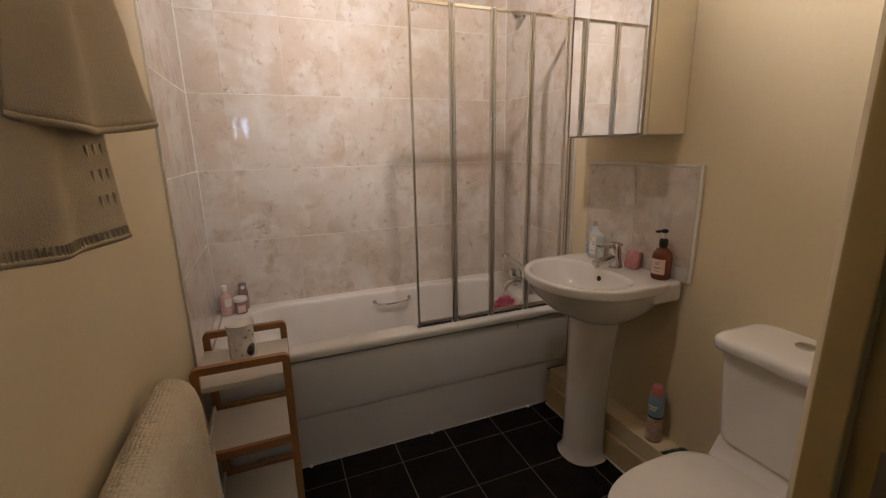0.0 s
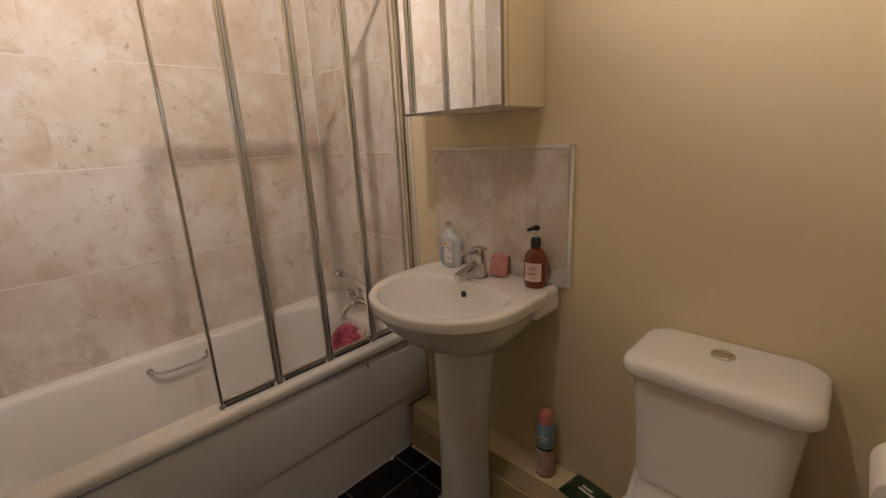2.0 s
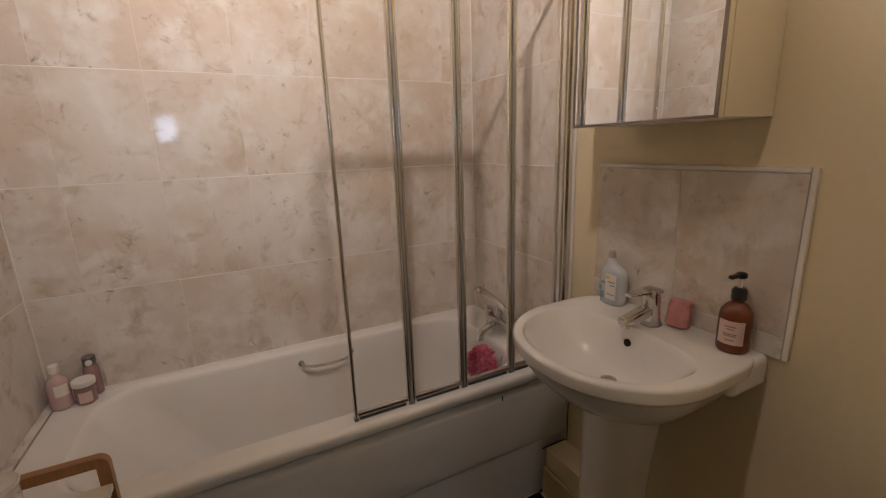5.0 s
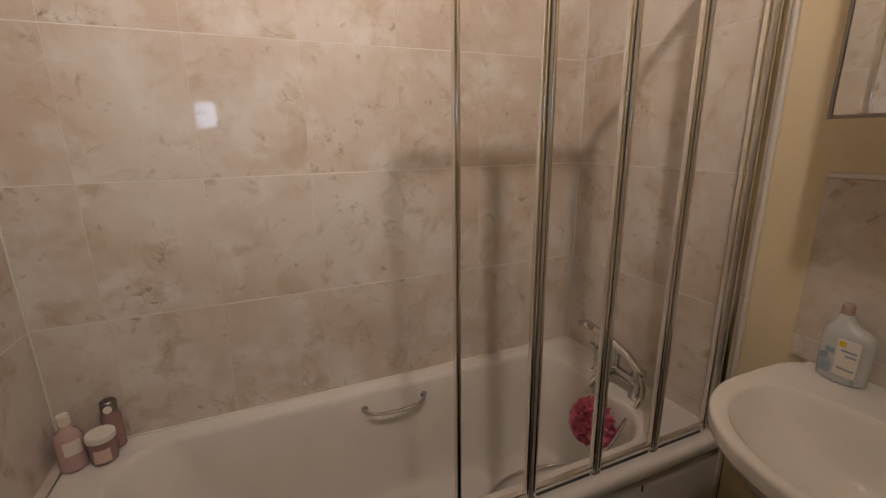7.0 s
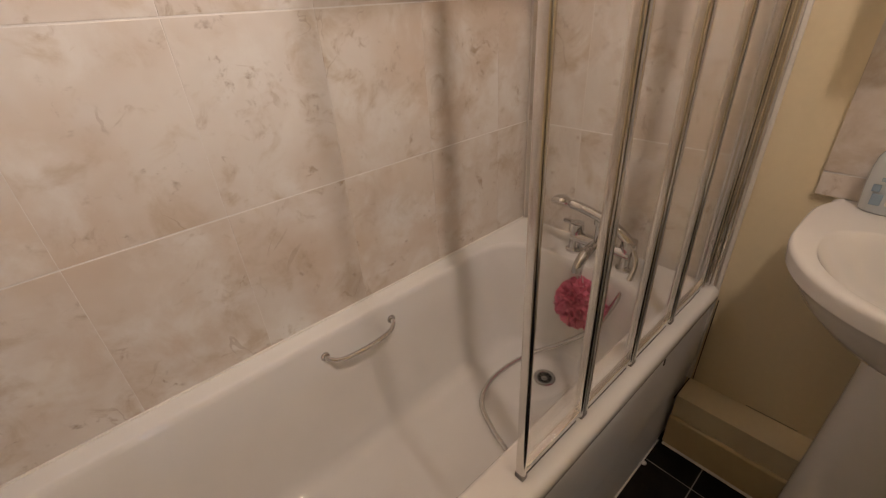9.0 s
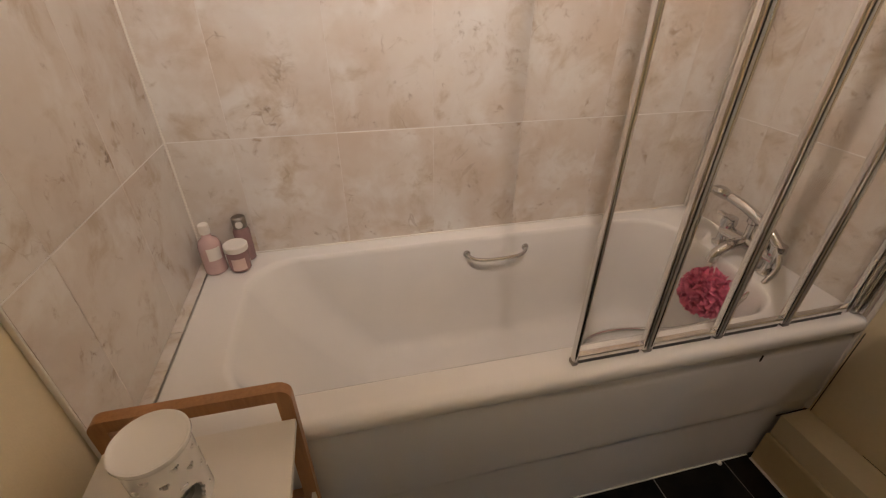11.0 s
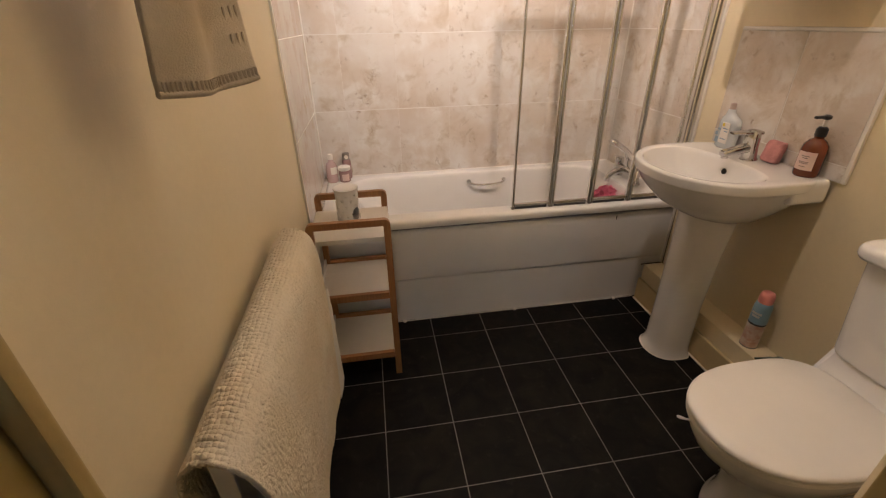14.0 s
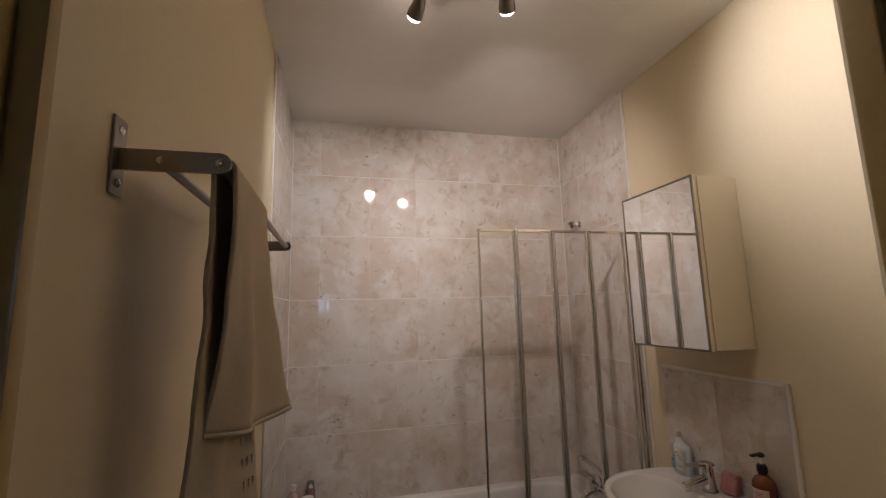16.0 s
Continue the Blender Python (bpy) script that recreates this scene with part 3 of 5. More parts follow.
def build_sponge():
    rnd = random.Random(5)
    sponge = thing("bath_sponge", (1.515, 2.312, 0.36), "bright pink mesh bath sponge hanging from the bath spout", "sponge")
    c = Vector((1.507, 2.305, 0.440))
    bm = bmesh.new()
    bmesh.ops.create_icosphere(bm, subdivisions=4, radius=0.060)
    for v in bm.verts:
        d = v.co.normalized()
        v.co = d * (0.062 + 0.014 * noise.noise(d * 4.2) + 0.010 * noise.noise(d * 11.0))
        v.co.z *= 0.92
    bm.transform(Matrix.Translation(c))
    ruffles = bmesh.new()
    for k in range(150):
        z = 1 - 2 * (k + 0.5) / 150
        a = k * 2.39996
        d = Vector((math.sqrt(1 - z * z) * math.cos(a), math.sqrt(1 - z * z) * math.sin(a), z))
        u = d.orthogonal().normalized()
        u.rotate(Matrix.Rotation(rnd.uniform(0, 6.28), 3, d))
        w = d.cross(u)
        prev = None
        for j in range(7):
            s = (j - 3) / 3
            base = c + d * 0.060 + u * (0.020 * s) + w * (0.006 * math.sin(3.5 * s + k))
            tip = base + d * (0.017 + 0.005 * math.cos(5 * s + k)) + w * (0.007 * math.sin(4 * s + 2 * k))
            q = (ruffles.verts.new(base), ruffles.verts.new(tip), ruffles.verts.new(tip + w * 0.0016), ruffles.verts.new(base + w * 0.0016))
            if prev:
                for i in range(4):
                    ruffles.faces.new((prev[i], q[i], q[(i + 1) % 4], prev[(i + 1) % 4]))
            else:
                ruffles.faces.new(q)
            prev = q
        ruffles.faces.new(prev[::-1])
    part("netting", merge(bm, ruffles), PINK, sponge, sharp=80)
    for y in (2.302, 2.318):
        part("cord", tube(smooth_path([(1.505, y, 0.490), (1.508, y + 0.01, 0.530), (1.520, 2.33, 0.586)]), 0.0016, 6), WHITEP, sponge)


build_sponge()


def build_screen():
    """Four hinged glass leaves between a wall channel and the free post."""
    s = thing("bath_screen", (1.27, 2.046, RIM), "folding four-panel glass bath screen in polished metal frames", "bath screen")
    y, z0, z1 = 2.046, RIM + 0.006, 1.906
    xs = (0.888, 1.073, 1.264, 1.457, 1.655)
    part("wall_channel", merge(box(1.664, W - 0.010, y - 0.016, y + 0.016, z0, z1, 0.003), box(1.676, W - 0.010, y - 0.024, y + 0.024, z0, z1 - 0.02, 0.003)), ALU, s)
    for k in range(4):
        a, b = xs[k], xs[k + 1]
        a0, b0 = a + (0.003 if k else 0.0), b - 0.003
        leaf = part("leaf_frame", merge(
            box(a0, a0 + 0.011, y - 0.009, y + 0.009, z0, z1, 0.0048, 4), box(b0 - 0.011, b0, y - 0.009, y + 0.009, z0, z1, 0.0048, 4),
            box(a0 + 0.0112, b0 - 0.0112, y - 0.007, y + 0.007, z0 + 0.006, z0 + 0.020, 0.002), box(a0 + 0.0112, b0 - 0.0112, y - 0.007, y + 0.007, z1 - 0.014, z1, 0.002)), ALU, s)
        part("glass_pane", box(a0 + 0.010, b0 - 0.010, y - 0.002, y + 0.002, z0 + 0.015, z1 - 0.010), SCREENGLASS, leaf)
        part("bottom_seal", box(a0 + 0.016, b0 - 0.016, y - 0.004, y + 0.004, RIM - 0.001, z0 + 0.0055), RUBBER, leaf)
        if k:
            part("hinge_strip", tube([(a, y, z0 + 0.004), (a, y, z1 - 0.004)], 0.0030, 10), STEEL, s)
            part("hinge_gasket", box(a - 0.0030, a + 0.0030, y - 0.0098, y - 0.0092, z0 + 0.004, z1 - 0.004), GASKET, s)
            part("hinge_gasket", box(a - 0.0030, a + 0.0030, y + 0.0092, y + 0.0098, z0 + 0.004, z1 - 0.004), GASKET, s)
            part("hinge_foot", box(a - 0.010, a + 0.010, y - 0.010, y + 0.008, RIM + 0.0005, RIM + 0.011, 0.002), STEEL, s)
    part("free_foot", box(xs[0] - 0.001, xs[0] + 0.012, y - 0.009, y + 0.009, RIM - 0.001, RIM + 0.012, 0.002), STEEL, s)


build_screen()


def build_shower_bracket():
    b = thing("shower_bracket", (1.672, 2.485, 2.02), "chrome wall bracket for a hand shower", "shower bracket")
    part("wall_plate", lathe([(0.022, 0), (0.022, 0.006), (0.014, 0.010)], (W - 0.0095, 2.485, 2.03), 24, toward((-1, 0, 0))), CHROME, b)
    part("arm", tube([(W - 0.012, 2.485, 2.03), (1.652, 2.485, 2.03)], 0.010, 14), CHROME, b)
    part("cradle", merge(lathe([(0.016, -0.018), (0.019, 0.0), (0.021, 0.020), (0.015, 0.020), (0.013, -0.018)], (1.640, 2.485, 2.03), 22, toward((-0.35, 0, 0.93)))), CHROME, b)
    part("knob", lathe([(0.010, 0), (0.012, 0.008), (0.008, 0.014)], (1.655, 2.466, 2.03), 16, toward((0, -1, 0))), WHITEP, b)


build_shower_bracket()


# ---- basin ----
def build_basin():
    basin = thing("washbasin", (1.52, 1.61, 0), "white ceramic pedestal washbasin under the mirror cabinet", "basin")
    z = 0.853
    cy = 1.626
    loops = [
        oval(1.53, cy, 0.09, 0.10, 0.10, 0.655, 2, 3, 96),
        oval(1.515, cy, 0.125, 0.15, 0.145, 0.672, 2, 3, 96),
        oval(1.495, cy, 0.178, 0.19, 0.187, 0.715, 2, 3.5, 96),
        oval(1.480, cy, 0.212, 0.212, 0.225, 0.765, 2.05, 4.5, 96),
        oval(1.476, cy, 0.231, 0.219, 0.242, 0.800, 2.1, 5, 96),
        oval(1.475, cy, 0.236, 0.221, 0.251, 0.812, 2.1, 5, 96),
        oval(1.475, cy, 0.240, 0.222, 0.255, 0.815, 2.1, 5, 96),
        oval(1.475, cy, 0.243, 0.222, 0.258, 0.820, 2.1, 5, 96),
        oval(1.475, cy, 0.245, 0.222, 0.260, 0.843, 2.1, 5, 96),
        oval(1.475, cy, 0.243, 0.221, 0.258, 0.849, 2.1, 5, 96),
        oval(1.475, cy, 0.237, 0.217, 0.252, z, 2.1, 5, 96),
        oval(1.445, cy, 0.194, 0.112, 0.220, z - 0.001, 2.1, 3.0, 96),
        oval(1.445, cy, 0.189, 0.107, 0.215, z - 0.005, 2.1, 2.8, 96),
        oval(1.445, cy, 0.187, 0.102, 0.207, z - 0.018, 2.1, 2.6, 96),
        oval(1.447, cy, 0.160, 0.096, 0.182, z - 0.050, 2.1, 2.4, 96),
        oval(1.452, cy, 0.135, 0.082, 0.152, z - 0.085, 2.1, 2.2, 96),
        oval(1.458, cy, 0.095, 0.062, 0.105, z - 0.112, 2, 2, 96),
        oval(1.465, cy, 0.045, 0.040, 0.050, z - 0.126, 2, 2, 96),
        oval(1.468, cy, 0.020, 0.020, 0.020, z - 0.129, 2, 2, 96)]
    part("bowl", loft(loops), CERAMIC, basin, sharp=60)
    part("back_shelf", box(1.560, 1.6975, 1.374, 1.868, 0.772, 0.8515, 0.018, 4), CERAMIC, basin)
    waste = part("waste", lathe([(0.019, 0), (0.021, 0.003), (0.015, 0.004), (0.013, 0.001)], (1.468, cy, 0.7245), 24), CHROME, basin)
    part("overflow_hole", lathe([(0.0105, 0), (0.0105, 0.0035), (0.008, 0.004)], (1.5445, 1.636, 0.808), 20, toward((-0.97, 0, 0.22))), DARK, basin, "dark overflow hole")
    ped = []
    for zz, fx, b, bx in ((0.0, 0.104, 0.096, 0.08), (0.008, 0.105, 0.097, 0.08), (0.020, 0.096, 0.090, 0.08), (0.05, 0.088, 0.084, 0.08), (0.25, 0.085, 0.081, 0.08), (0.50, 0.090, 0.088, 0.08), (0.66, 0.097, 0.096, 0.09), (0.705, 0.100, 0.100, 0.09)):
        ped.append(oval(1.518, 1.638 if zz < 0.3 else 1.638 - 0.02 * (zz - 0.3) / 0.4, fx, bx * 0.75, b, zz, 2.3, 4, 64))
    part("pedestal", loft(ped), CERAMIC, basin, sharp=60)
    part("pedestal_sealant", loft([oval(1.518, 1.638, 0.109, 0.064, 0.101, 0.0008, 2.3, 4, 64), oval(1.518, 1.638, 0.106, 0.062, 0.098, 0.006, 2.3, 4, 64)]), CAULK, basin)
    part("waste_pipe", tube(smooth_path([(1.580, 1.625, 0.655), (1.615, 1.590, 0.640), (1.650, 1.560, 0.660), (1.690, 1.545, 0.668)]), 0.011, 12), RUBBER, basin, "dark pipe under the basin", sharp=80)
    return basin


build_basin()


def build_basin_tap():
    tap = thing("basin_mixer_tap", (1.615, 1.622, 0.853), "chrome single-lever basin mixer tap", "tap")
    part("body", lathe([(0.027, 0), (0.028, 0.004), (0.0245, 0.010), (0.0235, 0.050), (0.0245, 0.080), (0.0225, 0.092), (0.012, 0.097)], (1.612, 1.622, 0.8515), 28, toward((-0.12, 0, 1))), CHROME, tap, sharp=50)
    bm = loft([rrect(-0.018, 0.018, -0.015, 0.015, 0, 0.009, 6), rrect(-0.017, 0.017, -0.013, 0.013, 0.055, 0.009, 6), rrect(-0.016, 0.016, -0.011, 0.011, 0.092, 0.008, 6), rrect(-0.012, 0.012, -0.008, 0.008, 0.100, 0.006, 6)])
    bm.transform(Matrix.Translation((1.600, 1.622, 0.897)) @ toward((-1, 0.05, -0.20)))
    sp = part("spout", bm, CHROME, tap, sharp=50)
    part("aerator", lathe([(0.0115, 0), (0.0115, 0.016)], (1.517, 1.626, 0.862), 18), CHROME, sp)
    bm = loft([rrect(-0.024, 0.024, -0.006, 0.006, 0, 0.005, 6), rrect(-0.018, 0.018, -0.005, 0.005, 0.05, 0.004, 6), rrect(-0.011, 0.011, -0.0035, 0.0035, 0.098, 0.003, 6)])
    bm.transform(Matrix.Translation((1.622, 1.622, 0.949)) @ toward((-1, 0.10, -0.02)))
    part("lever", merge(bm, lathe([(0.0235, 0), (0.0235, 0.010), (0.017, 0.017), (0.004, 0.019)], (1.602, 1.622, 0.940), 24)), CHROME, tap, sharp=50)


build_basin_tap()


def build_splashback():
    s = tagged(thing("splashback", (W - 0.005, 1.626, 0.848), "two marbled tiles as a splashback with white edging", "splashback"), kind="structure")
    part("adhesive_bed", box(W - 0.0106, W - 0.0005, 1.353, 1.899, 0.849, 1.258), GROUT, s)
    part("edge_trim", merge(box(W - 0.013, W - 0.0005, 1.340, 1.352, 0.848, 1.270, 0.003), box(W - 0.013, W - 0.0005, 1.3522, 1.900, 1.2585, 1.270, 0.003)), CAULK, s, "white edging strip")
    for y0, y1 in ((1.3535, 1.624), (1.627, 1.899)):
        for z0, z1 in ((0.849, 0.897), (0.9, 1.2575)):
            part("tile", box(W - 0.0118, W - 0.0107, y0, y1, z0, z1, 0.0005, 1), SPLASH, s)


build_splashback()


def build_cabinet():
    c = thing("mirror_cabinet", (1.60, 1.63, 1.372), "cream wall cabinet with a mirrored door above the basin", "mirror cabinet")
    y0, y1, z0, z1 = 1.441, 1.822, 1.372, 1.996
    part("body", box(1.527, W - 0.001, y0, y1, z0 + 0.002, z1, 0.002), CABINET, c)
    door = part("mirror_door", box(1.508, 1.5245, y0, y1 + 0.006, z0, z1 + 0.002, 0.0015), CABINET, c)
    part("mirror_glass", box(1.5035, 1.5078, y0 + 0.006, y1, z0 + 0.006, z1 - 0.004, 0.001), MIRROR, door, "mirror glass")
    part("edge_strip", merge(
        box(1.5015, 1.5079, y0, y0 + 0.0055, z0, z1 + 0.002), box(1.5015, 1.5079, y1 + 0.0005, y1 + 0.006, z0, z1 + 0.002),
        box(1.5015, 1.5079, y0 + 0.006, y1, z0, z0 + 0.0055), box(1.5015, 1.5079, y0 + 0.006, y1, z1 - 0.0035, z1 + 0.002)), STEEL, door, "thin grey metal edging")


build_cabinet()


def bottle(name, at, profile, mat, label, category="bottle", n=32):
    b = thing(name, at, label, category)
    return b, part("body", lathe(profile, at, n), mat, b, sharp=50)


def curved_label(at, r, z0, z1, a0, a1, n=14):
    bm = bmesh.new()
    rows = []
    for z in (z0, z1):
        for rr in (r, r + 0.0006):
            rows.append([bm.verts.new((at[0] + rr * math.cos(radians(a0 + (a1 - a0) * k / n)), at[1] + rr * math.sin(radians(a0 + (a1 - a0) * k / n)), at[2] + z)) for k in range(n + 1)])
    for a, b in ((0, 2), (1, 3), (0, 1), (2, 3)):
        for k in range(n):
            bm.faces.new((rows[a][k], rows[a][k + 1], rows[b][k + 1], rows[b][k]))
    return bm


def build_soap():
    at = (1.645, 1.432, 0.852)
    b, body = bottle("soap_dispenser", at, [(0.028, 0), (0.033, 0.003), (0.0345, 0.010), (0.0345, 0.080), (0.032, 0.098), (0.022, 0.112), (0.013, 0.118), (0.013, 0.126)], AMBER, "amber pump bottle of hand soap with a pale label")
    lab = part("label", curved_label(at, 0.0348, 0.024, 0.080, 150, 240), LABEL, body, "pale pink paper label")
    for k, (z, w) in enumerate(((0.066, 18), (0.060, 12), (0.048, 22), (0.044, 20), (0.034, 14))):
        part("print", curved_label(at, 0.0356, z, z + 0.0022, 195 - w, 195 + w, 8), INK, lab)
    part("collar", lathe([(0.0145, 0.124), (0.0155, 0.126), (0.0155, 0.146), (0.011, 0.152), (0.006, 0.153)], at, 24), BLACK, b)
    part("pump_stem", lathe([(0.005, 0.152), (0.005, 0.176)], at, 14), WHITEP, b)
    part("pump_head", merge(lathe([(0.009, 0.174), (0.012, 0.177), (0.012, 0.184), (0.006, 0.188)], at, 20), box(at[0] - 0.040, at[0], at[1] + 0.002 - 0.007, at[1] + 0.007, at[2] + 0.177, at[2] + 0.186, 0.003)), BLACK, b)


build_soap()


def build_wash_bottle():
    at = (1.650, 1.785, 0.852)
    b = thing("cleaner_bottle", at, "pale blue-white plastic bottle on the basin corner", "bottle")
    loops = []
    for z, w, d, off in ((0, 0.034, 0.022, 0), (0.004, 0.040, 0.026, 0), (0.05, 0.043, 0.027, 0), (0.085, 0.043, 0.027, 0), (0.102, 0.041, 0.025, 0), (0.112, 0.034, 0.020, 0.003), (0.120, 0.022, 0.016, 0.008), (0.130, 0.015, 0.014, 0.011), (0.142, 0.012, 0.012, 0.012)):
        loops.append([(at[0] + d * math.cos(t) * abs(math.cos(t)) ** -0.25 if abs(math.cos(t)) > 1e-4 else at[0], at[1] + off + w * math.sin(t), at[2] + z) for t in [2 * math.pi * (k + 0.5) / 32 for k in range(32)]])
    body = part("body", loft(loops), CLEARBLUE, b, sharp=50)
    lab = part("label", box(at[0] - 0.0320, at[0] - 0.0290, at[1] - 0.034, at[1] + 0.004, at[2] + 0.022, at[2] + 0.098, 0.001), WHITEP, body, "white label")
    for y, z, w, h in ((0.010, 0.020, 0.016, 0.022), (0.018, 0.046, 0.012, 0.014), (0.008, 0.066, 0.014, 0.008)):
        part("print", box(at[0] - 0.0305, at[0] - 0.0285, at[1] + y, at[1] + y + w, at[2] + z, at[2] + z + h, 0.0008, 1), BLUE, body, "pale blue wave")
    part("cap", lathe([(0.0105, 0.138), (0.0115, 0.141), (0.0105, 0.160), (0.007, 0.164)], (at[0], at[1] + 0.012, at[2]), 22), BROWNCAP, b, "dull brown cap")
    part("print", box(at[0] - 0.0328, at[0] - 0.0321, at[1] - 0.010, at[1] + 0.001, at[2] + 0.084, at[2] + 0.095, 0.0003, 1), YELLOW, lab, "yellow mark")
    for z, w in ((0.074, 0.026), (0.064, 0.018), (0.036, 0.028)):
        part("print", box(at[0] - 0.0328, at[0] - 0.0321, at[1] - 0.030, at[1] - 0.030 + w, at[2] + z, at[2] + z + 0.004, 0.0003, 1), BLUE, lab)


build_wash_bottle()


def build_pink_block():
    s = thing("washing_sponge", (1.645, 1.562, 0.853), "worn rose-pink sponge leaning behind the tap", "sponge")
    bm = box(-0.016, 0.016, -0.028, 0.028, 0, 0.072, 0.008, 3)
    bmesh.ops.subdivide_edges(bm, edges=bm.edges[:], cuts=3, use_grid_fill=True)
    for v in bm.verts:
        v.co += Vector((0.004, 0.004, 0.003)) * noise.noise(v.co * 40)
    bm.transform(Matrix.Translation((1.648, 1.574, 0.8545)) @ Matrix.Rotation(radians(12), 4, "Y") @ Matrix.Rotation(radians(18), 4, "Z"))
    part("foam", bm, ROSE, s, sharp=70)


build_pink_block()


# ---- toilet ----
def build_toilet():
    t = thing("toilet", (1.38, 0.93, 0), "white close-coupled toilet with its lid closed", "toilet")
    cy = 0.925
    pan = []
    for z, cx, a0, a1, b, e1 in ((0.0, 1.40, 0.235, 0.17, 0.125, 4), (0.015, 1.40, 0.235, 0.17, 0.125, 4), (0.03, 1.40, 0.226, 0.17, 0.116, 4), (0.10, 1.39, 0.200, 0.18, 0.102, 4), (0.20, 1.37, 0.195, 0.20, 0.105, 4), (0.28, 1.34, 0.232, 0.24, 0.138, 4), (0.34, 1.32, 0.270, 0.28, 0.162, 4), (0.375, 1.315, 0.280, 0.30, 0.170, 4), (0.392, 1.315, 0.278, 0.30, 0.168, 4)):
        pan.append(oval(cx, cy, a0, a1, b, z, 2.2, e1, 72))
    part("pan", loft(pan), CERAMIC, t, sharp=60)
    seat = [oval(1.300, cy, 0.270 - i, 0.185 - i * 0.5, 0.178 - i, z, 2.35, 3.2, 96) for i, z in ((0.004, 0.393), (0.0, 0.397), (0.0, 0.408), (0.004, 0.412))]
    part("seat", loft(seat), WHITEP, t, sharp=60)
    lid = [oval(1.300, cy, 0.273 - i, 0.188 - i * 0.5, 0.181 - i, z, 2.35, 3.2, 96) for i, z in ((0.004, 0.4135), (0.0, 0.417), (0.0, 0.425), (0.006, 0.432), (0.03, 0.4365), (0.09, 0.440), (0.16, 0.442))]
    part("lid", loft(lid), WHITEP, t, "closed white lid", sharp=60)
    base = [[(x0, cy - b, z), (1.690, cy - b, z), (1.690, cy + b, z), (x0, cy + b, z)] for x0, b, z in ((1.47, 0.135, 0.36), (1.47, 0.148, 0.40), (1.495, 0.150, 0.425), (1.515, 0.150, 0.452), (1.525, 0.146, 0.480))]
    bm = loft(base)
    bmesh.ops.bevel(bm, geom=[e for e in bm.edges if abs(e.verts[0].co.z - e.verts[1].co.z) > 0.005], offset=0.02, segments=3, affect="EDGES", clamp_overlap=True)
    part("cistern_shelf", bm, CERAMIC, t, sharp=50)
    cist = [rrect(x0, 1.692, cy - b, cy + b, z, 0.035, 8) for x0, b, z in ((1.535, 0.120, 0.470), (1.512, 0.140, 0.474), (1.508, 0.144, 0.485), (1.497, 0.158, 0.700), (1.495, 0.161, 0.760))]
    part("cistern", loft(cist), CERAMIC, t, sharp=50)
    top = [rrect(1.470 + i, 1.696 - i * 0.3, cy - 0.181 + i, cy + 0.181 - i, z, 0.045, 10) for i, z in ((0.012, 0.7605), (0.003, 0.764), (0.0, 0.772), (0.0, 0.786), (0.004, 0.796), (0.012, 0.802), (0.028, 0.806), (0.07, 0.808))]
    part("cistern_lid", loft(top), CERAMIC, t, sharp=60)
    btn = part("flush_button", lathe([(0.024, 0), (0.024, 0.004), (0.021, 0.006), (0.020, 0.005), (0.012, 0.0065)], (1.603, 0.927, 0.8075), 32), CHROME, t, "chrome flush button")
    part("button_split", box(1.6025, 1.6035, 0.909, 0.945, 0.8138, 0.8142), DARK, btn)


build_toilet()


def build_rim_hanger():
    h = thing("rim_block_hanger", (1.045, 0.985, 0.372), "white plastic hanger hooked over the toilet rim", "toilet block")
    part("loop", tube(smooth_path([(1.058, 0.972, 0.388), (1.040, 0.975, 0.390), (1.022, 0.984, 0.389), (1.020, 0.994, 0.384), (1.034, 1.002, 0.372), (1.052, 1.000, 0.362)]), 0.0026, 8), WHITEP, h, sharp=80)


build_rim_hanger()


def roll(name, at, axis, label, group="", big=0.054):
    """A toilet roll of 100 mm length."""
    r = thing(name, at, label, "toilet roll", group)
    prof = [(0.021, 0), (big - 0.002, 0), (big, 0.002), (big, 0.098), (big - 0.002, 0.1), (0.021, 0.1)]
    n = 48
    loops = [[(q * math.cos(2 * math.pi * i / n), q * math.sin(2 * math.pi * i / n), z) for i in range(n)] for q, z in prof]
    bm = loft(loops + [loops[0]], False, False)
    bmesh.ops.remove_doubles(bm, verts=bm.verts, dist=0.0001)
    bm.transform(Matrix.Translation(at) @ toward(axis))
    part("paper", bm, PAPER, r, sharp=50)
    ring = [[(q * math.cos(2 * math.pi * i / n), q * math.sin(2 * math.pi * i / n), z) for i in range(n)] for q, z in ((0.0209, 0.0005), (0.0209, 0.0995), (0.0197, 0.0995), (0.0197, 0.0005))]
    core = loft(ring + [ring[0]], False, False)
    bmesh.ops.remove_doubles(core, verts=core.verts, dist=0.0001)
    core.transform(Matrix.Translation(at) @ toward(axis))
    part("card_tube", core, CARD, r, "grey card tube")
    return r


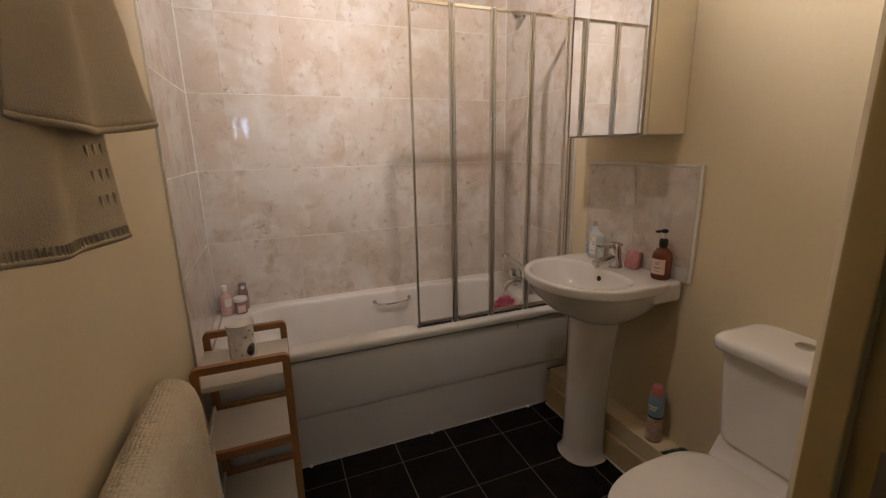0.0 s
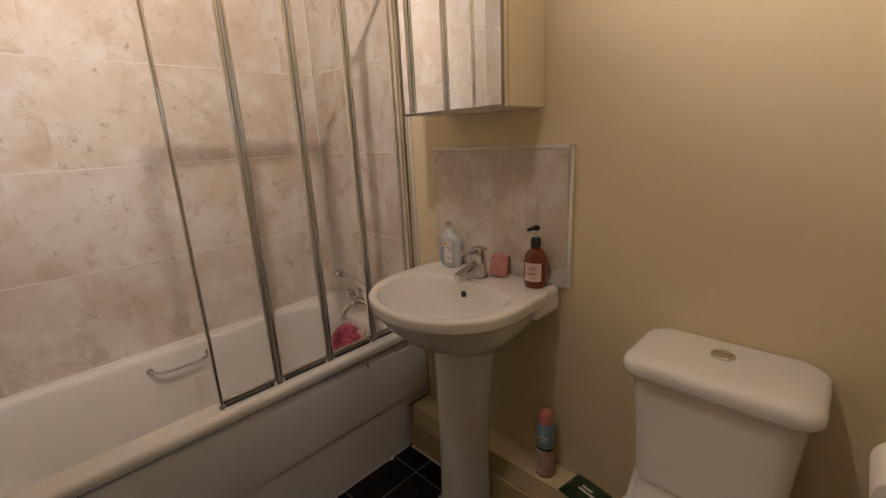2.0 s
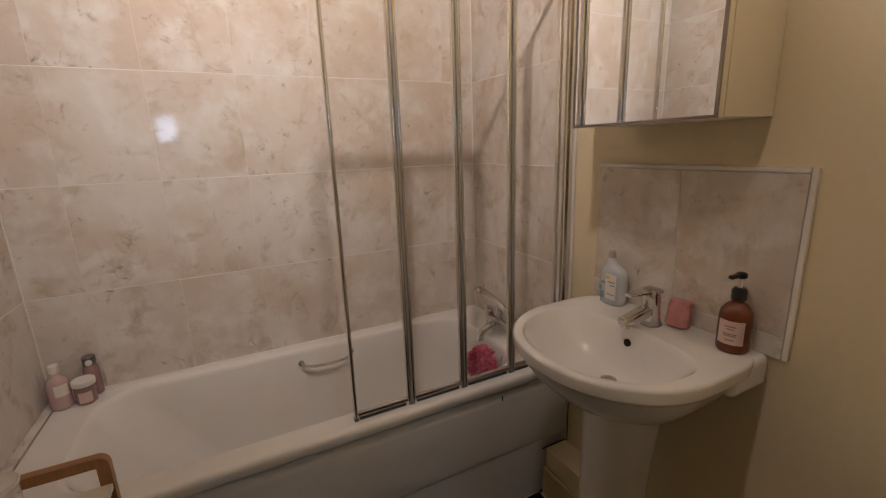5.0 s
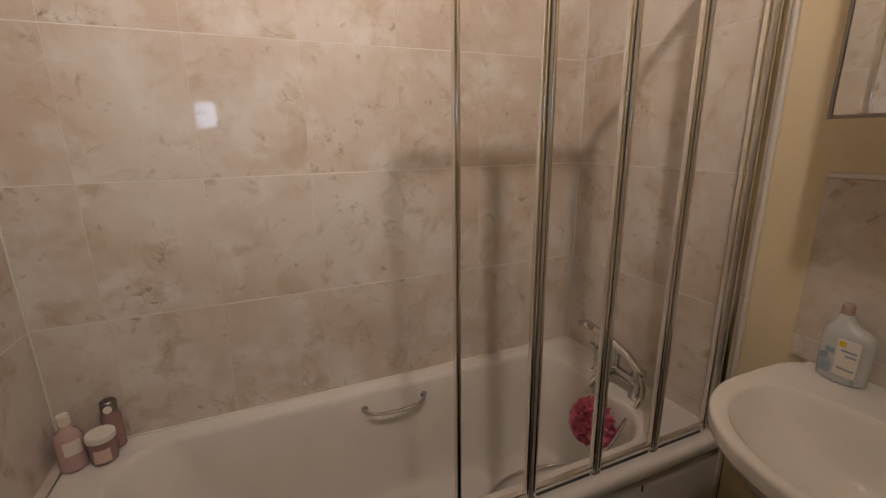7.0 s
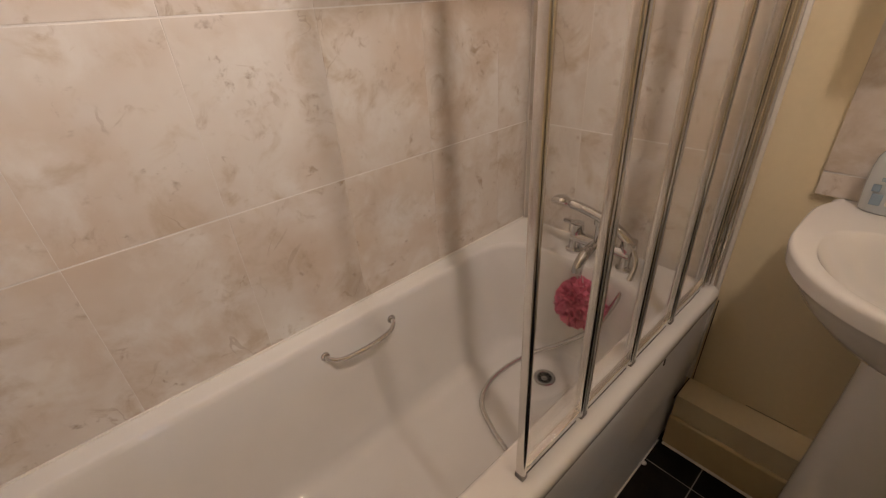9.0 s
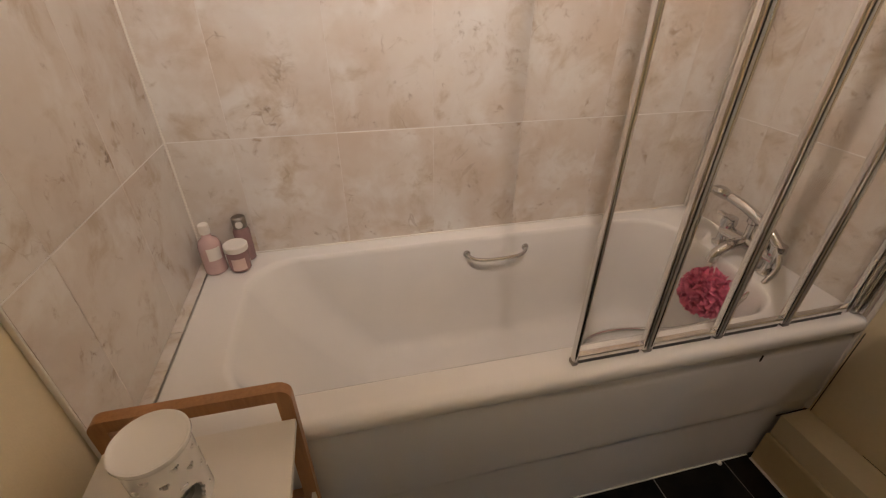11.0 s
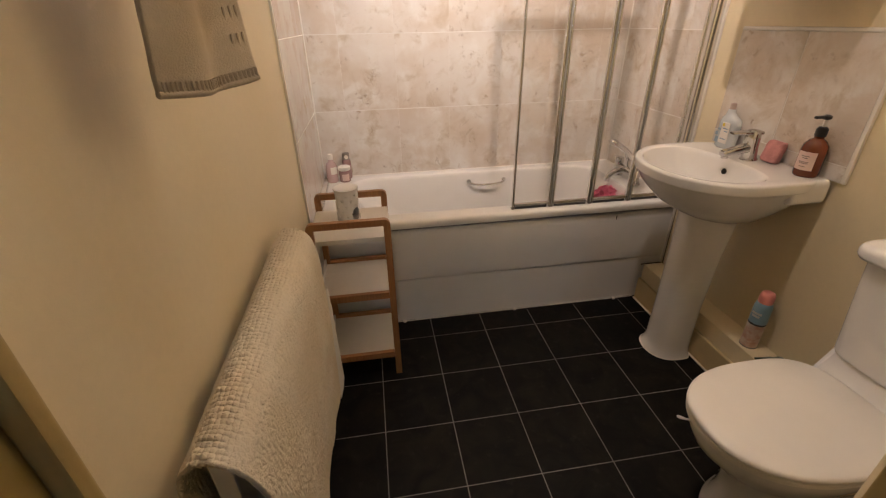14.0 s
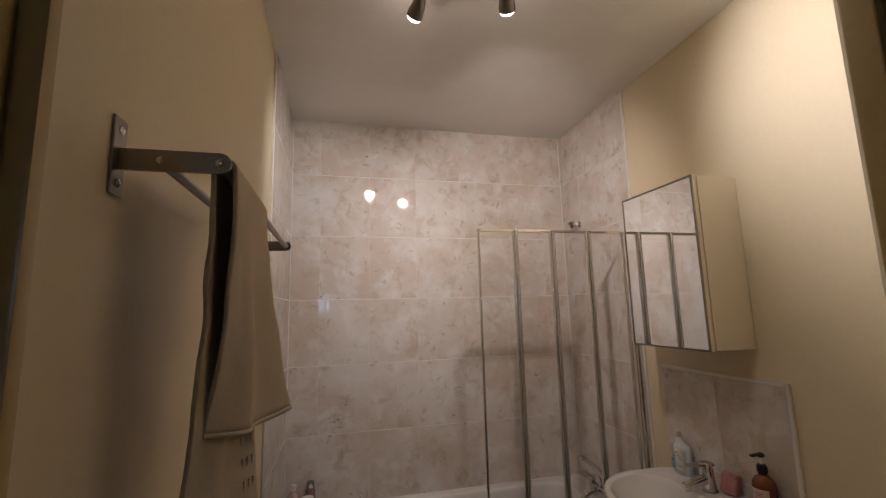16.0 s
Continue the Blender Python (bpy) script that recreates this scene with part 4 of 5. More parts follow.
def build_roll_holder():
    h = thing("toilet_roll_holder", (1.39, DOOR_Y, 0.835), "dull steel toilet roll holder on the cream wall", "roll holder")
    part("back_plate", box(1.300, 1.475, DOOR_Y + 0.0005, DOOR_Y + 0.006, 0.806, 0.835, 0.001), STEEL, h)
    part("arm", box(1.440, 1.472, DOOR_Y + 0.0065, DOOR_Y + 0.092, 0.814, 0.832, 0.002), STEEL, h)
    part("spindle", tube([(1.445, DOOR_Y + 0.086, 0.832), (1.285, DOOR_Y + 0.086, 0.832)], 0.0085, 16), STEEL, h)
    s = thing("spare_roll_holder", (1.645, DOOR_Y, 0.275), "thin dark metal stand for spare toilet rolls", "roll holder")
    part("wall_strip", box(1.630, 1.660, DOOR_Y + 0.0005, DOOR_Y + 0.004, 0.262, 0.480, 0.001), RUBBER, s)
    part("shelf_arm", box(1.634, 1.656, DOOR_Y + 0.0045, DOOR_Y + 0.080, 0.270, 0.2745, 0.001), RUBBER, s)
    part("rod", tube([(1.645, DOOR_Y + 0.068, 0.2745), (1.645, DOOR_Y + 0.068, 0.47)], 0.004, 10), RUBBER, s)
    roll("toilet_roll", (1.285, DOOR_Y + 0.086, 0.821), (1, 0, 0), "white toilet roll hanging on its holder", big=0.041)
    a = roll("toilet_roll", (1.645, DOOR_Y + 0.068, 0.2755), (0, 0, 1), "white spare toilet roll stacked on end", "spare toilet rolls")
    copy_thing(a, Matrix.Translation((1.645, DOOR_Y + 0.068, 0.3765)))


build_roll_holder()


def build_spray_can():
    at = (1.640, 1.385, 0.1985)
    b = thing("air_freshener_can", at, "light blue and floral spray can with a coral cap", "spray can")
    low = part("lower_body", lathe([(0.026, 0), (0.0285, 0.003), (0.0285, 0.105)], at, 32), CANORANGE, b, "rust and cream floral print", sharp=50)
    part("base_rim", lathe([(0.0290, 0.0005), (0.0295, 0.004), (0.0290, 0.006)], at, 32), STEEL, low)
    up = part("upper_body", lathe([(0.0286, 0.105), (0.0286, 0.178), (0.026, 0.190), (0.022, 0.196)], at, 32), CANBLUE, b, sharp=50)
    part("band", lathe([(0.0290, 0.104), (0.0292, 0.105), (0.0292, 0.110), (0.0290, 0.111)], at, 32), BLACK, up)
    for k, (z, w) in enumerate(((0.150, 34), (0.138, 26))):
        part("print", curved_label(at, 0.0288, z, z + 0.008, 195 - w, 195 + w, 10), WHITEP, up)
    part("cap", lathe([(0.0225, 0.195), (0.0235, 0.200), (0.0235, 0.222), (0.020, 0.234), (0.010, 0.240)], at, 28), CAP, b, "coral cap", sharp=50)


build_spray_can()


def build_wipes():
    w = thing("wipes_pack", (1.64, 1.235, 0.1985), "dark green foil pack of wipes lying on the boxing", "wipes pack")
    bm = bmesh.new()
    bmesh.ops.create_grid(bm, x_segments=18, y_segments=12, size=0.5)
    top = [v for v in bm.verts]
    for v in top:
        x, y = v.co.x, v.co.y
        edge = (1 - (2 * abs(x)) ** 4) * (1 - (2 * abs(y)) ** 4)
        v.co = Vector((x * 0.100, y * 0.150, 0.003 + 0.020 * max(edge, 0) ** 0.5 + 0.003 * noise.noise(Vector((x * 7, y * 9, 1)))))
    ext = bmesh.ops.extrude_face_region(bm, geom=bm.faces[:])
    for v in [g for g in ext["geom"] if isinstance(g, bmesh.types.BMVert)]:
        v.co.z = 0.0
    bm.transform(Matrix.Translation((1.638, 1.232, 0.1992)) @ Matrix.Rotation(radians(-10), 4, "Z"))
    pack = part("pack", bm, GREEN, w, sharp=60)
    for k, (dx, dy, l) in enumerate(((0.012, 0.0, 0.060), (-0.004, 0.004, 0.036))):
        p = box(-0.0045, 0.0045, -l / 2, l / 2, 0, 0.0008, 0.0003, 1)
        p.transform(Matrix.Translation((1.638 - dx, 1.232 + dy, 0.2220)) @ Matrix.Rotation(radians(-10), 4, "Z"))
        part("print", p, WHITEP, pack)


build_wipes()


# ---- trolley and what stands on it ----
def bar_frame(x0, x1, y, r, z1, w, d):
    """A standing U-frame of flat bamboo with rounded top corners."""
    def outline(i):
        pts = [(x0 + i, 0)]
        rr = r - i if r > i else 0.003
        for k in range(9):
            a = radians(180 - 90 * k / 8)
            pts.append((x0 + i + rr + rr * math.cos(a), z1 - i - rr + rr * math.sin(a)))
        for k in range(9):
            a = radians(90 - 90 * k / 8)
            pts.append((x1 - i - rr + rr * math.cos(a), z1 - i - rr + rr * math.sin(a)))
        pts.append((x1 - i, 0))
        return pts
    o, q = outline(0), outline(w)
    bm = bmesh.new()
    grid = [[bm.verts.new((x, yy, z)) for x, z in line] for yy, line in ((y - d / 2, o), (y - d / 2, q), (y + d / 2, q), (y + d / 2, o))]
    for a in range(4):
        b = (a + 1) % 4
        for k in range(len(o) - 1):
            bm.faces.new((grid[a][k], grid[a][k + 1], grid[b][k + 1], grid[b][k]))
    bm.faces.new([g[0] for g in grid])
    bm.faces.new([g[-1] for g in grid][::-1])
    return bm


def build_trolley():
    t = thing("shelf_trolley", (0.188, 1.825, 0), "three-tier bamboo rack with white shelves beside the bath", "shelf rack")
    x0, x1, ya, yb = 0.045, 0.331, 1.684, 1.972
    part("front_frame", bar_frame(x0, x1, ya, 0.022, 0.708, 0.024, 0.020), WOOD, t, sharp=30)
    part("rear_frame", bar_frame(x0, x1, yb, 0.022, 0.708, 0.024, 0.020), WOOD, t, sharp=30)
    for z in (0.640, 0.395, 0.105):
        tray = part("shelf", box(x0 + 0.002, x1 - 0.002, ya + 0.0105, yb - 0.0105, z - 0.014, z, 0.0015), LAMINATE, t, "white shelf board")
        if z < 0.6:
            part("front_rail", box(x0 + 0.0242, x1 - 0.0242, ya - 0.009, ya + 0.009, z - 0.014, z + 0.014, 0.002), WOOD, tray)
            part("rear_rail", box(x0 + 0.0242, x1 - 0.0242, yb - 0.009, yb + 0.009, z - 0.014, z + 0.014, 0.002), WOOD, tray)
            for x in (x0 + 0.002, x1 - 0.010):
                part("side_lip", box(x, x + 0.008, ya + 0.0105, yb - 0.0105, z + 0.0003, z + 0.024, 0.0015), LAMINATE, tray)
        else:
            part("front_lip", box(x0 + 0.0242, x1 - 0.0242, ya - 0.006, ya + 0.010, z - 0.016, z + 0.002, 0.0015), LAMINATE, tray)


build_trolley()


def build_burner():
    at = Vector((0.180, 1.868, 0.6403))
    b = thing("oil_burner", at, "white ceramic oil burner pierced with hearts on the rack", "oil burner")
    R, hgt = 0.043, 0.125
    n, rows = 96, 64
    hearts = []
    for ring, (z, cnt, size) in enumerate(((0.100, 8, 0.0046), (0.081, 8, 0.0058), (0.060, 8, 0.0048), (0.038, 8, 0.0058), (0.019, 8, 0.0042))):
        for k in range(cnt):
            hearts.append((2 * math.pi * (k + 0.5 * (ring % 2)) / cnt, z, size))
    door_a = radians(-42)

    def open_at(a, z):
        da = (a - door_a + math.pi) % (2 * math.pi) - math.pi
        if (da * R) ** 2 / 0.019 ** 2 + (z - 0.030) ** 2 / 0.024 ** 2 < 1:
            return True
        if (da * R) ** 2 / 0.026 ** 2 + (z - 0.030) ** 2 / 0.031 ** 2 < 1:
            return False
        for ha, hz, s in hearts:
            u = ((a - ha + math.pi) % (2 * math.pi) - math.pi) * R / s
            v = (z - hz) / s
            if abs(u) < 1.3 and abs(v) < 1.3 and (u * u + v * v - 0.7) ** 3 - u * u * v ** 3 < 0:
                return True
        return False

    bm = bmesh.new()
    inner, outer = [], []
    for j in range(rows + 1):
        z = hgt * 0.92 * j / rows
        for store, r in ((outer, R), (inner, R - 0.005)):
            store.append([bm.verts.new((r * math.cos(2 * math.pi * k / n), r * math.sin(2 * math.pi * k / n), z)) for k in range(n)])
    solid = [[not open_at(2 * math.pi * (k + 0.5) / n, hgt * 0.92 * (j + 0.5) / rows) for k in range(n)] for j in range(rows)]
    for j in range(rows):
        for k in range(n):
            if not solid[j][k]:
                continue
            k1 = (k + 1) % n
            bm.faces.new((outer[j][k], outer[j][k1], outer[j + 1][k1], outer[j + 1][k]))
            bm.faces.new((inner[j][k1], inner[j][k], inner[j + 1][k], inner[j + 1][k1]))
            if not solid[j][(k + 1) % n]:
                bm.faces.new((outer[j][k1], inner[j][k1], inner[j + 1][k1], outer[j + 1][k1]))
            if not solid[j][k - 1]:
                bm.faces.new((inner[j][k], outer[j][k], outer[j + 1][k], inner[j + 1][k]))
            if j == 0 or not solid[j - 1][k]:
                bm.faces.new((outer[j][k1], outer[j][k], inner[j][k], inner[j][k1]))
            if j == rows - 1 or not solid[j + 1][k]:
                bm.faces.new((outer[j + 1][k], outer[j + 1][k1], inner[j + 1][k1], inner[j + 1][k]))
    bmesh.ops.delete(bm, geom=[v for v in bm.verts if not v.link_faces], context="VERTS")
    bm.transform(Matrix.Translation(at))
    part("pierced_wall", bm, CERAMIC, b, sharp=50)
    part("oil_dish", lathe([(0.040, hgt * 0.920), (0.045, hgt * 0.925), (0.0470, hgt * 0.97), (0.0465, hgt), (0.0435, hgt), (0.040, hgt * 0.965), (0.020, hgt * 0.945), (0.002, hgt * 0.943)], at, 48), CERAMIC, b, sharp=60)
    part("tea_light", lathe([(0.018, 0.001), (0.019, 0.014), (0.0175, 0.014), (0.017, 0.010), (0.001, 0.010)], at, 28), CHROME, b, "metal tea-light cup")


build_burner()


def build_corner_bottles():
    at = (0.062, 2.600, 0.5462)
    b, body = bottle("shower_gel_bottle", at, [(0.026, 0), (0.030, 0.003), (0.030, 0.085), (0.024, 0.102), (0.013, 0.110), (0.012, 0.124)], PINKLIQ, "clear bottle of pink gel with a white cap")
    part("label", curved_label(at, 0.0303, 0.048, 0.086, 265, 335), WHITEP, body)
    part("cap", lathe([(0.0125, 0.122), (0.0135, 0.124), (0.0135, 0.148), (0.011, 0.151)], at, 22), WHITEP, b, "white cap")
    at = (0.128, 2.596, 0.5462)
    b, body = bottle("bath_salts_jar", at, [(0.024, 0), (0.028, 0.003), (0.030, 0.040), (0.030, 0.060), (0.028, 0.066)], PLUM, "plum jar of bath salts with a white lid", "jar")
    part("label", curved_label(at, 0.0305, 0.010, 0.046, 245, 315), LABEL, body, "pale label")
    part("lid", lathe([(0.031, 0.064), (0.0325, 0.066), (0.0325, 0.080), (0.030, 0.083)], at, 32), WHITEP, b, "white lid")
    at = (0.140, 2.650, 0.5462)
    b, body = bottle("hair_oil_bottle", at, [(0.020, 0), (0.023, 0.003), (0.023, 0.095), (0.018, 0.106)], PLUM, "small dark bottle behind the jar")
    part("cap", lathe([(0.0175, 0.104), (0.019, 0.107), (0.019, 0.136), (0.016, 0.139)], at, 24), STEEL, b, "brownish cap")
    part("cap_badge", lathe([(0.010, 0), (0.010, 0.002), (0.008, 0.003)], (0.143, 2.6308, 0.6672), 20, toward((0.15, -1, 0.1))), WHITEP, b)


build_corner_bottles()


# ---- radiator with bath mat, towel rail with towel ----
def build_radiator():
    r = thing("radiator", (0.07, 1.05, 0.12), "white panel radiator on the cream wall, hidden by a bath mat", "radiator")
    part("panel", box(0.045, 0.075, 0.735, 1.375, 0.20, 0.790, 0.006, 2), PANEL, r)
    for y in (0.85, 1.26):
        part("wall_bracket", box(0.0005, 0.045, y - 0.015, y + 0.015, 0.30, 0.70, 0.002), STEEL, r)
    v = part("valve", lathe([(0.012, 0), (0.012, 0.03), (0.020, 0.032), (0.020, 0.075), (0.015, 0.082)], (0.060, 1.405, 0.215), 20), WHITEP, r)
    part("pipe", tube([(0.060, 1.405, 0.0), (0.060, 1.405, 0.22)], 0.0075, 12), CHROME, v)


build_radiator()


def build_mat():
    m = thing("bath_mat", (0.09, 1.05, 0.30), "cream chenille bath mat draped over the radiator", "bath mat")
    # section: down the wall side, over the top, down the front
    sect = smooth_path([(0.018, 0, 0.52), (0.018, 0, 0.68), (0.020, 0, 0.778), (0.034, 0, 0.810), (0.065, 0, 0.824), (0.096, 0, 0.810), (0.113, 0, 0.772), (0.120, 0, 0.68), (0.121, 0, 0.56), (0.121, 0, 0.42), (0.121, 0, 0.29)], 38)
    ys = [0.712 + 0.0020 * k for k in range(343)]
    dist = [0.0]
    for a, b in zip(sect, sect[1:]):
        dist.append(dist[-1] + (b - a).length)
    bm = bmesh.new()
    rows = []
    for i, p in enumerate(sect):
        d = (sect[min(i + 1, len(sect) - 1)] - sect[max(i - 1, 0)]).normalized()
        nrm = Vector((-d.z, 0, d.x))
        row = []
        drop = max(0.0, (0.78 - p.z) / 0.5) if p.x > 0.1 else 0.0
        for y in ys:
            u, v = dist[i] / 0.0078, y / 0.0092 + 0.0
            wob = 1.1 * noise.noise(Vector((p.x * 14, y * 14, p.z * 14)))
            nub = (abs(math.sin(math.pi * (u + 0.14 * noise.noise(Vector((y * 60, p.z * 20, 8)))))) * abs(math.sin(math.pi * (v + 0.35 * wob + 0.22 * noise.noise(Vector((y * 30, dist[i] * 50, 1))))))) ** 0.7
            fold = 0.010 * drop * math.sin(9.0 * y + 1.3) + 0.004 * drop * wob
            tall = 0.0080 - 0.0072 * min(1.0, max(0.0, (p.x - 0.050) / 0.045))
            h = tall * nub * (0.9 + 0.7 * noise.noise(Vector((y * 70, dist[i] * 70, 3)))) + fold + 0.0035 * noise.noise(Vector((y * 9, dist[i] * 9, 6))) + 0.0016 * noise.noise(Vector((y * 160, dist[i] * 160, 2)))
            yy = y + 0.010 * noise.noise(Vector((0.0, dist[i] * 14, y * 2))) - 0.020 * drop * (y - 1.0) / 0.36
            row.append(bm.verts.new((p.x + h * (1 if p.x > 0.07 else -0.3) if abs(nrm.x) > 0.6 else p.x, yy, p.z + (h if abs(nrm.x) <= 0.6 else 0))))
        rows.append(row)
    for a, b in zip(rows, rows[1:]):
        for k in range(len(ys) - 1):
            bm.faces.new((a[k], a[k + 1], b[k + 1], b[k]))
    ob = part("chenille_cloth", bm, MAT, m, sharp=75)
    s = ob.modifiers.new("thickness", "SOLIDIFY")
    s.thickness, s.offset = 0.007, 0.0
    # pale backing that shows along the far lower edge, frayed outside
    strip = bmesh.new()
    prev = None
    for k in range(61):
        z = 0.292 + 0.34 * k / 60
        drop = (0.78 - z) / 0.5
        edge = 1.397 - 0.022 * drop + 0.004
        x = 0.1275 + 0.010 * drop * math.sin(9.0 * edge + 1.3)
        fray = 0.010 * abs(noise.noise(Vector((0.0, 4.0, z * 55)))) + 0.004
        wide = 0.085 * drop ** 2.2 + 0.004
        q = [strip.verts.new(p) for p in ((x - 0.003, edge - wide, z), (x + 0.0015, edge - wide * 0.5, z), (x + 0.002, edge + fray, z), (x - 0.002, edge + fray, z), (x - 0.004, edge - wide * 0.5, z))]
        if prev:
            for i in range(5):
                strip.faces.new((prev[i], q[i], q[(i + 1) % 5], prev[(i + 1) % 5]))
        else:
            strip.faces.new(q)
        prev = q
    strip.faces.new(prev[::-1])
    part("backing_edge", strip, BACKING, m, "pale frayed backing edge", sharp=60)


build_mat()


def build_towel_rail():
    t = thing("towel_rail", (0.0, 1.18, 1.735), "dull steel double towel rail on flat wall brackets", "towel rail")
    for y in (0.818, 1.540):
        plate = part("wall_plate", box(0.0005, 0.0045, y - 0.016, y + 0.016, 1.688, 1.790, 0.0015), STEEL, t)
        for z in (1.704, 1.774):
            part("screw", lathe([(0.006, 0), (0.006, 0.0012), (0.003, 0.003)], (0.0045, y, z), 16, toward((1, 0, 0))), CHROME, plate)
        prof = [(0.005, 1.722), (0.122, 1.722)] + [(0.122 + 0.014 * math.sin(radians(a)), 1.736 - 0.014 * math.cos(radians(a))) for a in range(15, 166, 15)] + [(0.122, 1.750), (0.005, 1.750)]
        arm = part("arm", loft([[(x, yy, z) for x, z in prof] for yy in (y - 0.003, y + 0.003)]), STEEL, t)
        for x in (0.052, 0.122):
            part("bolt", lathe([(0.005, 0), (0.005, 0.001), (0.002, 0.0025)], (x, y - 0.003, 1.736), 14, toward((0, -1, 0))), CHROME, arm)
    for x in (0.052, 0.122):
        part("rail", tube([(x, 0.8212, 1.736), (x, 1.5368, 1.736)], 0.0075, 16), STEEL, t)


build_towel_rail()


def build_towel():
    t = thing("hand_towel", (0.13, 1.03, 1.24), "beige cotton towel folded over the towel rail", "towel")
    n, m = 56, 34

    def sheet(y_top, near, far, front):
        """One hanging layer, from the rail down to its hem between the two lower corners."""
        rows = []
        for i in range(m + 1):
            d = i / m
            row = []
            for k in range(n + 1):
                u = k / n
                top = Vector((0.136 if front else 0.109, 0.838 + (y_top - 0.838) * u, 1.735))
                low = Vector(near).lerp(Vector(far), u)
                p = top.lerp(low, d)
                ease = d ** 1.6 - d
                p.x += (low.x - top.x) * ease * 0.8
                roll_in = math.sin(math.pi * u)
                p.x += (0.012 * math.sin(5.2 * u + 0.6) + 0.006 * math.sin(12 * u + 1.4 + 2 * d)) * min(1.0, 1.6 * d) * (1.0 if front else 0.6)
                p.z -= 0.012 * d * roll_in if front else 0.006 * d * roll_in
                p.x += 0.003 * noise.noise(Vector((p.y * 28, p.z * 22, 0.5 if front else 4.0))) * min(1.0, 3 * d)
                row.append(p)
            rows.append(row)
        return rows

    rear = sheet(1.075, (0.082, 0.839, 1.239), (0.164, 0.952, 1.243), False)
    fore = sheet(1.090, (0.100, 0.862, 1.380), (0.200, 1.020, 1.378), True)
    over = [[Vector((0.1225 + 0.0138 * math.cos(a), rear[0][k].y, 1.737 + 0.0125 * math.sin(a))) for k in range(n + 1)] for a in (2.9, 2.3, 1.57, 0.85, 0.25)]
    bm = bmesh.new()
    rows = [[bm.verts.new(p) for p in row] for row in rear[::-1] + over + fore]
    for a, b in zip(rows, rows[1:]):
        for k in range(n):
            bm.faces.new((a[k], a[k + 1], b[k + 1], b[k]))
    pads = []
    for i in (3, 5, 7):
        for k in (n - 9, n - 6, n - 3):
            c = rows[i][k].co
            pads.append(box(c.x + 0.0005, c.x + 0.0042, c.y - 0.0026, c.y + 0.0026, c.z - 0.0100, c.z + 0.0100, 0.0018, 2))
    ends = {0: [v.co.copy() for v in rows[0]], -1: [v.co.copy() for v in rows[-1]]}
    cloth = part("cloth", bm, TOWEL, t, sharp=80)
    s = cloth.modifiers.new("thickness", "SOLIDIFY")
    s.thickness, s.offset = 0.0055, 0.0
    for pad in pads:
        part("embroidered_square", pad, TOWEL, t, sharp=80)
    stitches = []
    for k in range(2, n - 1, 2):
        c = ends[0][k]
        stitches.append(box(c.x - 0.0046, c.x + 0.0046, c.y - 0.0012, c.y + 0.0012, c.z + 0.001, c.z + 0.013, 0.0010, 1))
    part("hem_stitching", merge(*stitches), TOWEL, t, "ribbed stitching along the hem", sharp=80)
    for k in (0, -1):
        part("hem", tube(ends[k], 0.0042, 8, 0.10), TOWEL, t, "thick stitched hem", sharp=80)


build_towel()


# ---- ceiling spotlights ----
def build_spotlights():
    c = Vector((0.672, 1.402, H))
    t = thing("spotlight_cluster", c, "round ceiling plate with four brushed steel spotlights", "ceiling light")
    part("ceiling_plate", lathe([(0.098, -0.0005), (0.100, -0.006), (0.094, -0.018), (0.060, -0.024), (0.002, -0.026)], c, 48), STEEL, t, sharp=50)
    for eye, aim, watts, cone, tone in BULBS:
        e = Vector(eye)
        back = (e - Vector(aim)).normalized()
        out = Vector((e.x - c.x, e.y - c.y, 0)).normalized()
        head = part("spot_head", lathe([(0.026, -0.002), (0.0275, 0.0), (0.0275, 0.012), (0.024, 0.035), (0.018, 0.060), (0.010, 0.066)], e + back * 0.027, 28, toward(back), cap=False), STEEL, t, sharp=50)
        part("bulb", lathe([(0.0225, 0.004), (0.0225, -0.010), (0.018, -0.0145), (0.008, -0.0160)], e + back * 0.030, 24, toward(back)), BULB, head, "lit bulb")
        part("stem", tube(smooth_path([c + out * 0.07 + Vector((0, 0, -0.018)), c + out * 0.10 + Vector((0, 0, -0.045)), e + back * 0.090]), 0.006, 10), STEEL, head)


build_spotlights()

# ---- wall tiles ----
TILE_MESHES = {}


def tile(parent, axis, a0, a1, z0, z1, face):
    """One glazed tile on a wall: axis 'y' lies on the back wall, 'x' on a side wall; face is the depth of its glazed side."""
    gap, rise, thick = 0.0004, 0.0016, 0.0014
    key = (axis, round(a1 - a0, 3), round(z1 - z0, 3), parent.name)
    if key not in TILE_MESHES:
        w, h = (a1 - a0) / 2 - gap, (z1 - z0) / 2 - rise
        bm = box(-w, w, -thick / 2, thick / 2, -h, h, 0.0004, 1) if axis == "y" else box(-thick / 2, thick / 2, -w, w, -h, h, 0.0004, 1)
        me = bpy.data.meshes.new("tile")
        bm.to_mesh(me)
        bm.free()
        me.materials.append(TILE)
        TILE_MESHES[key] = me
    ob = new("tile", TILE_MESHES[key])
    ob.parent = parent
    mid = (a0 + a1) / 2
    ob.location = (mid, face, (z0 + z1) / 2) if axis == "y" else (face, mid, (z0 + z1) / 2)
    return ob


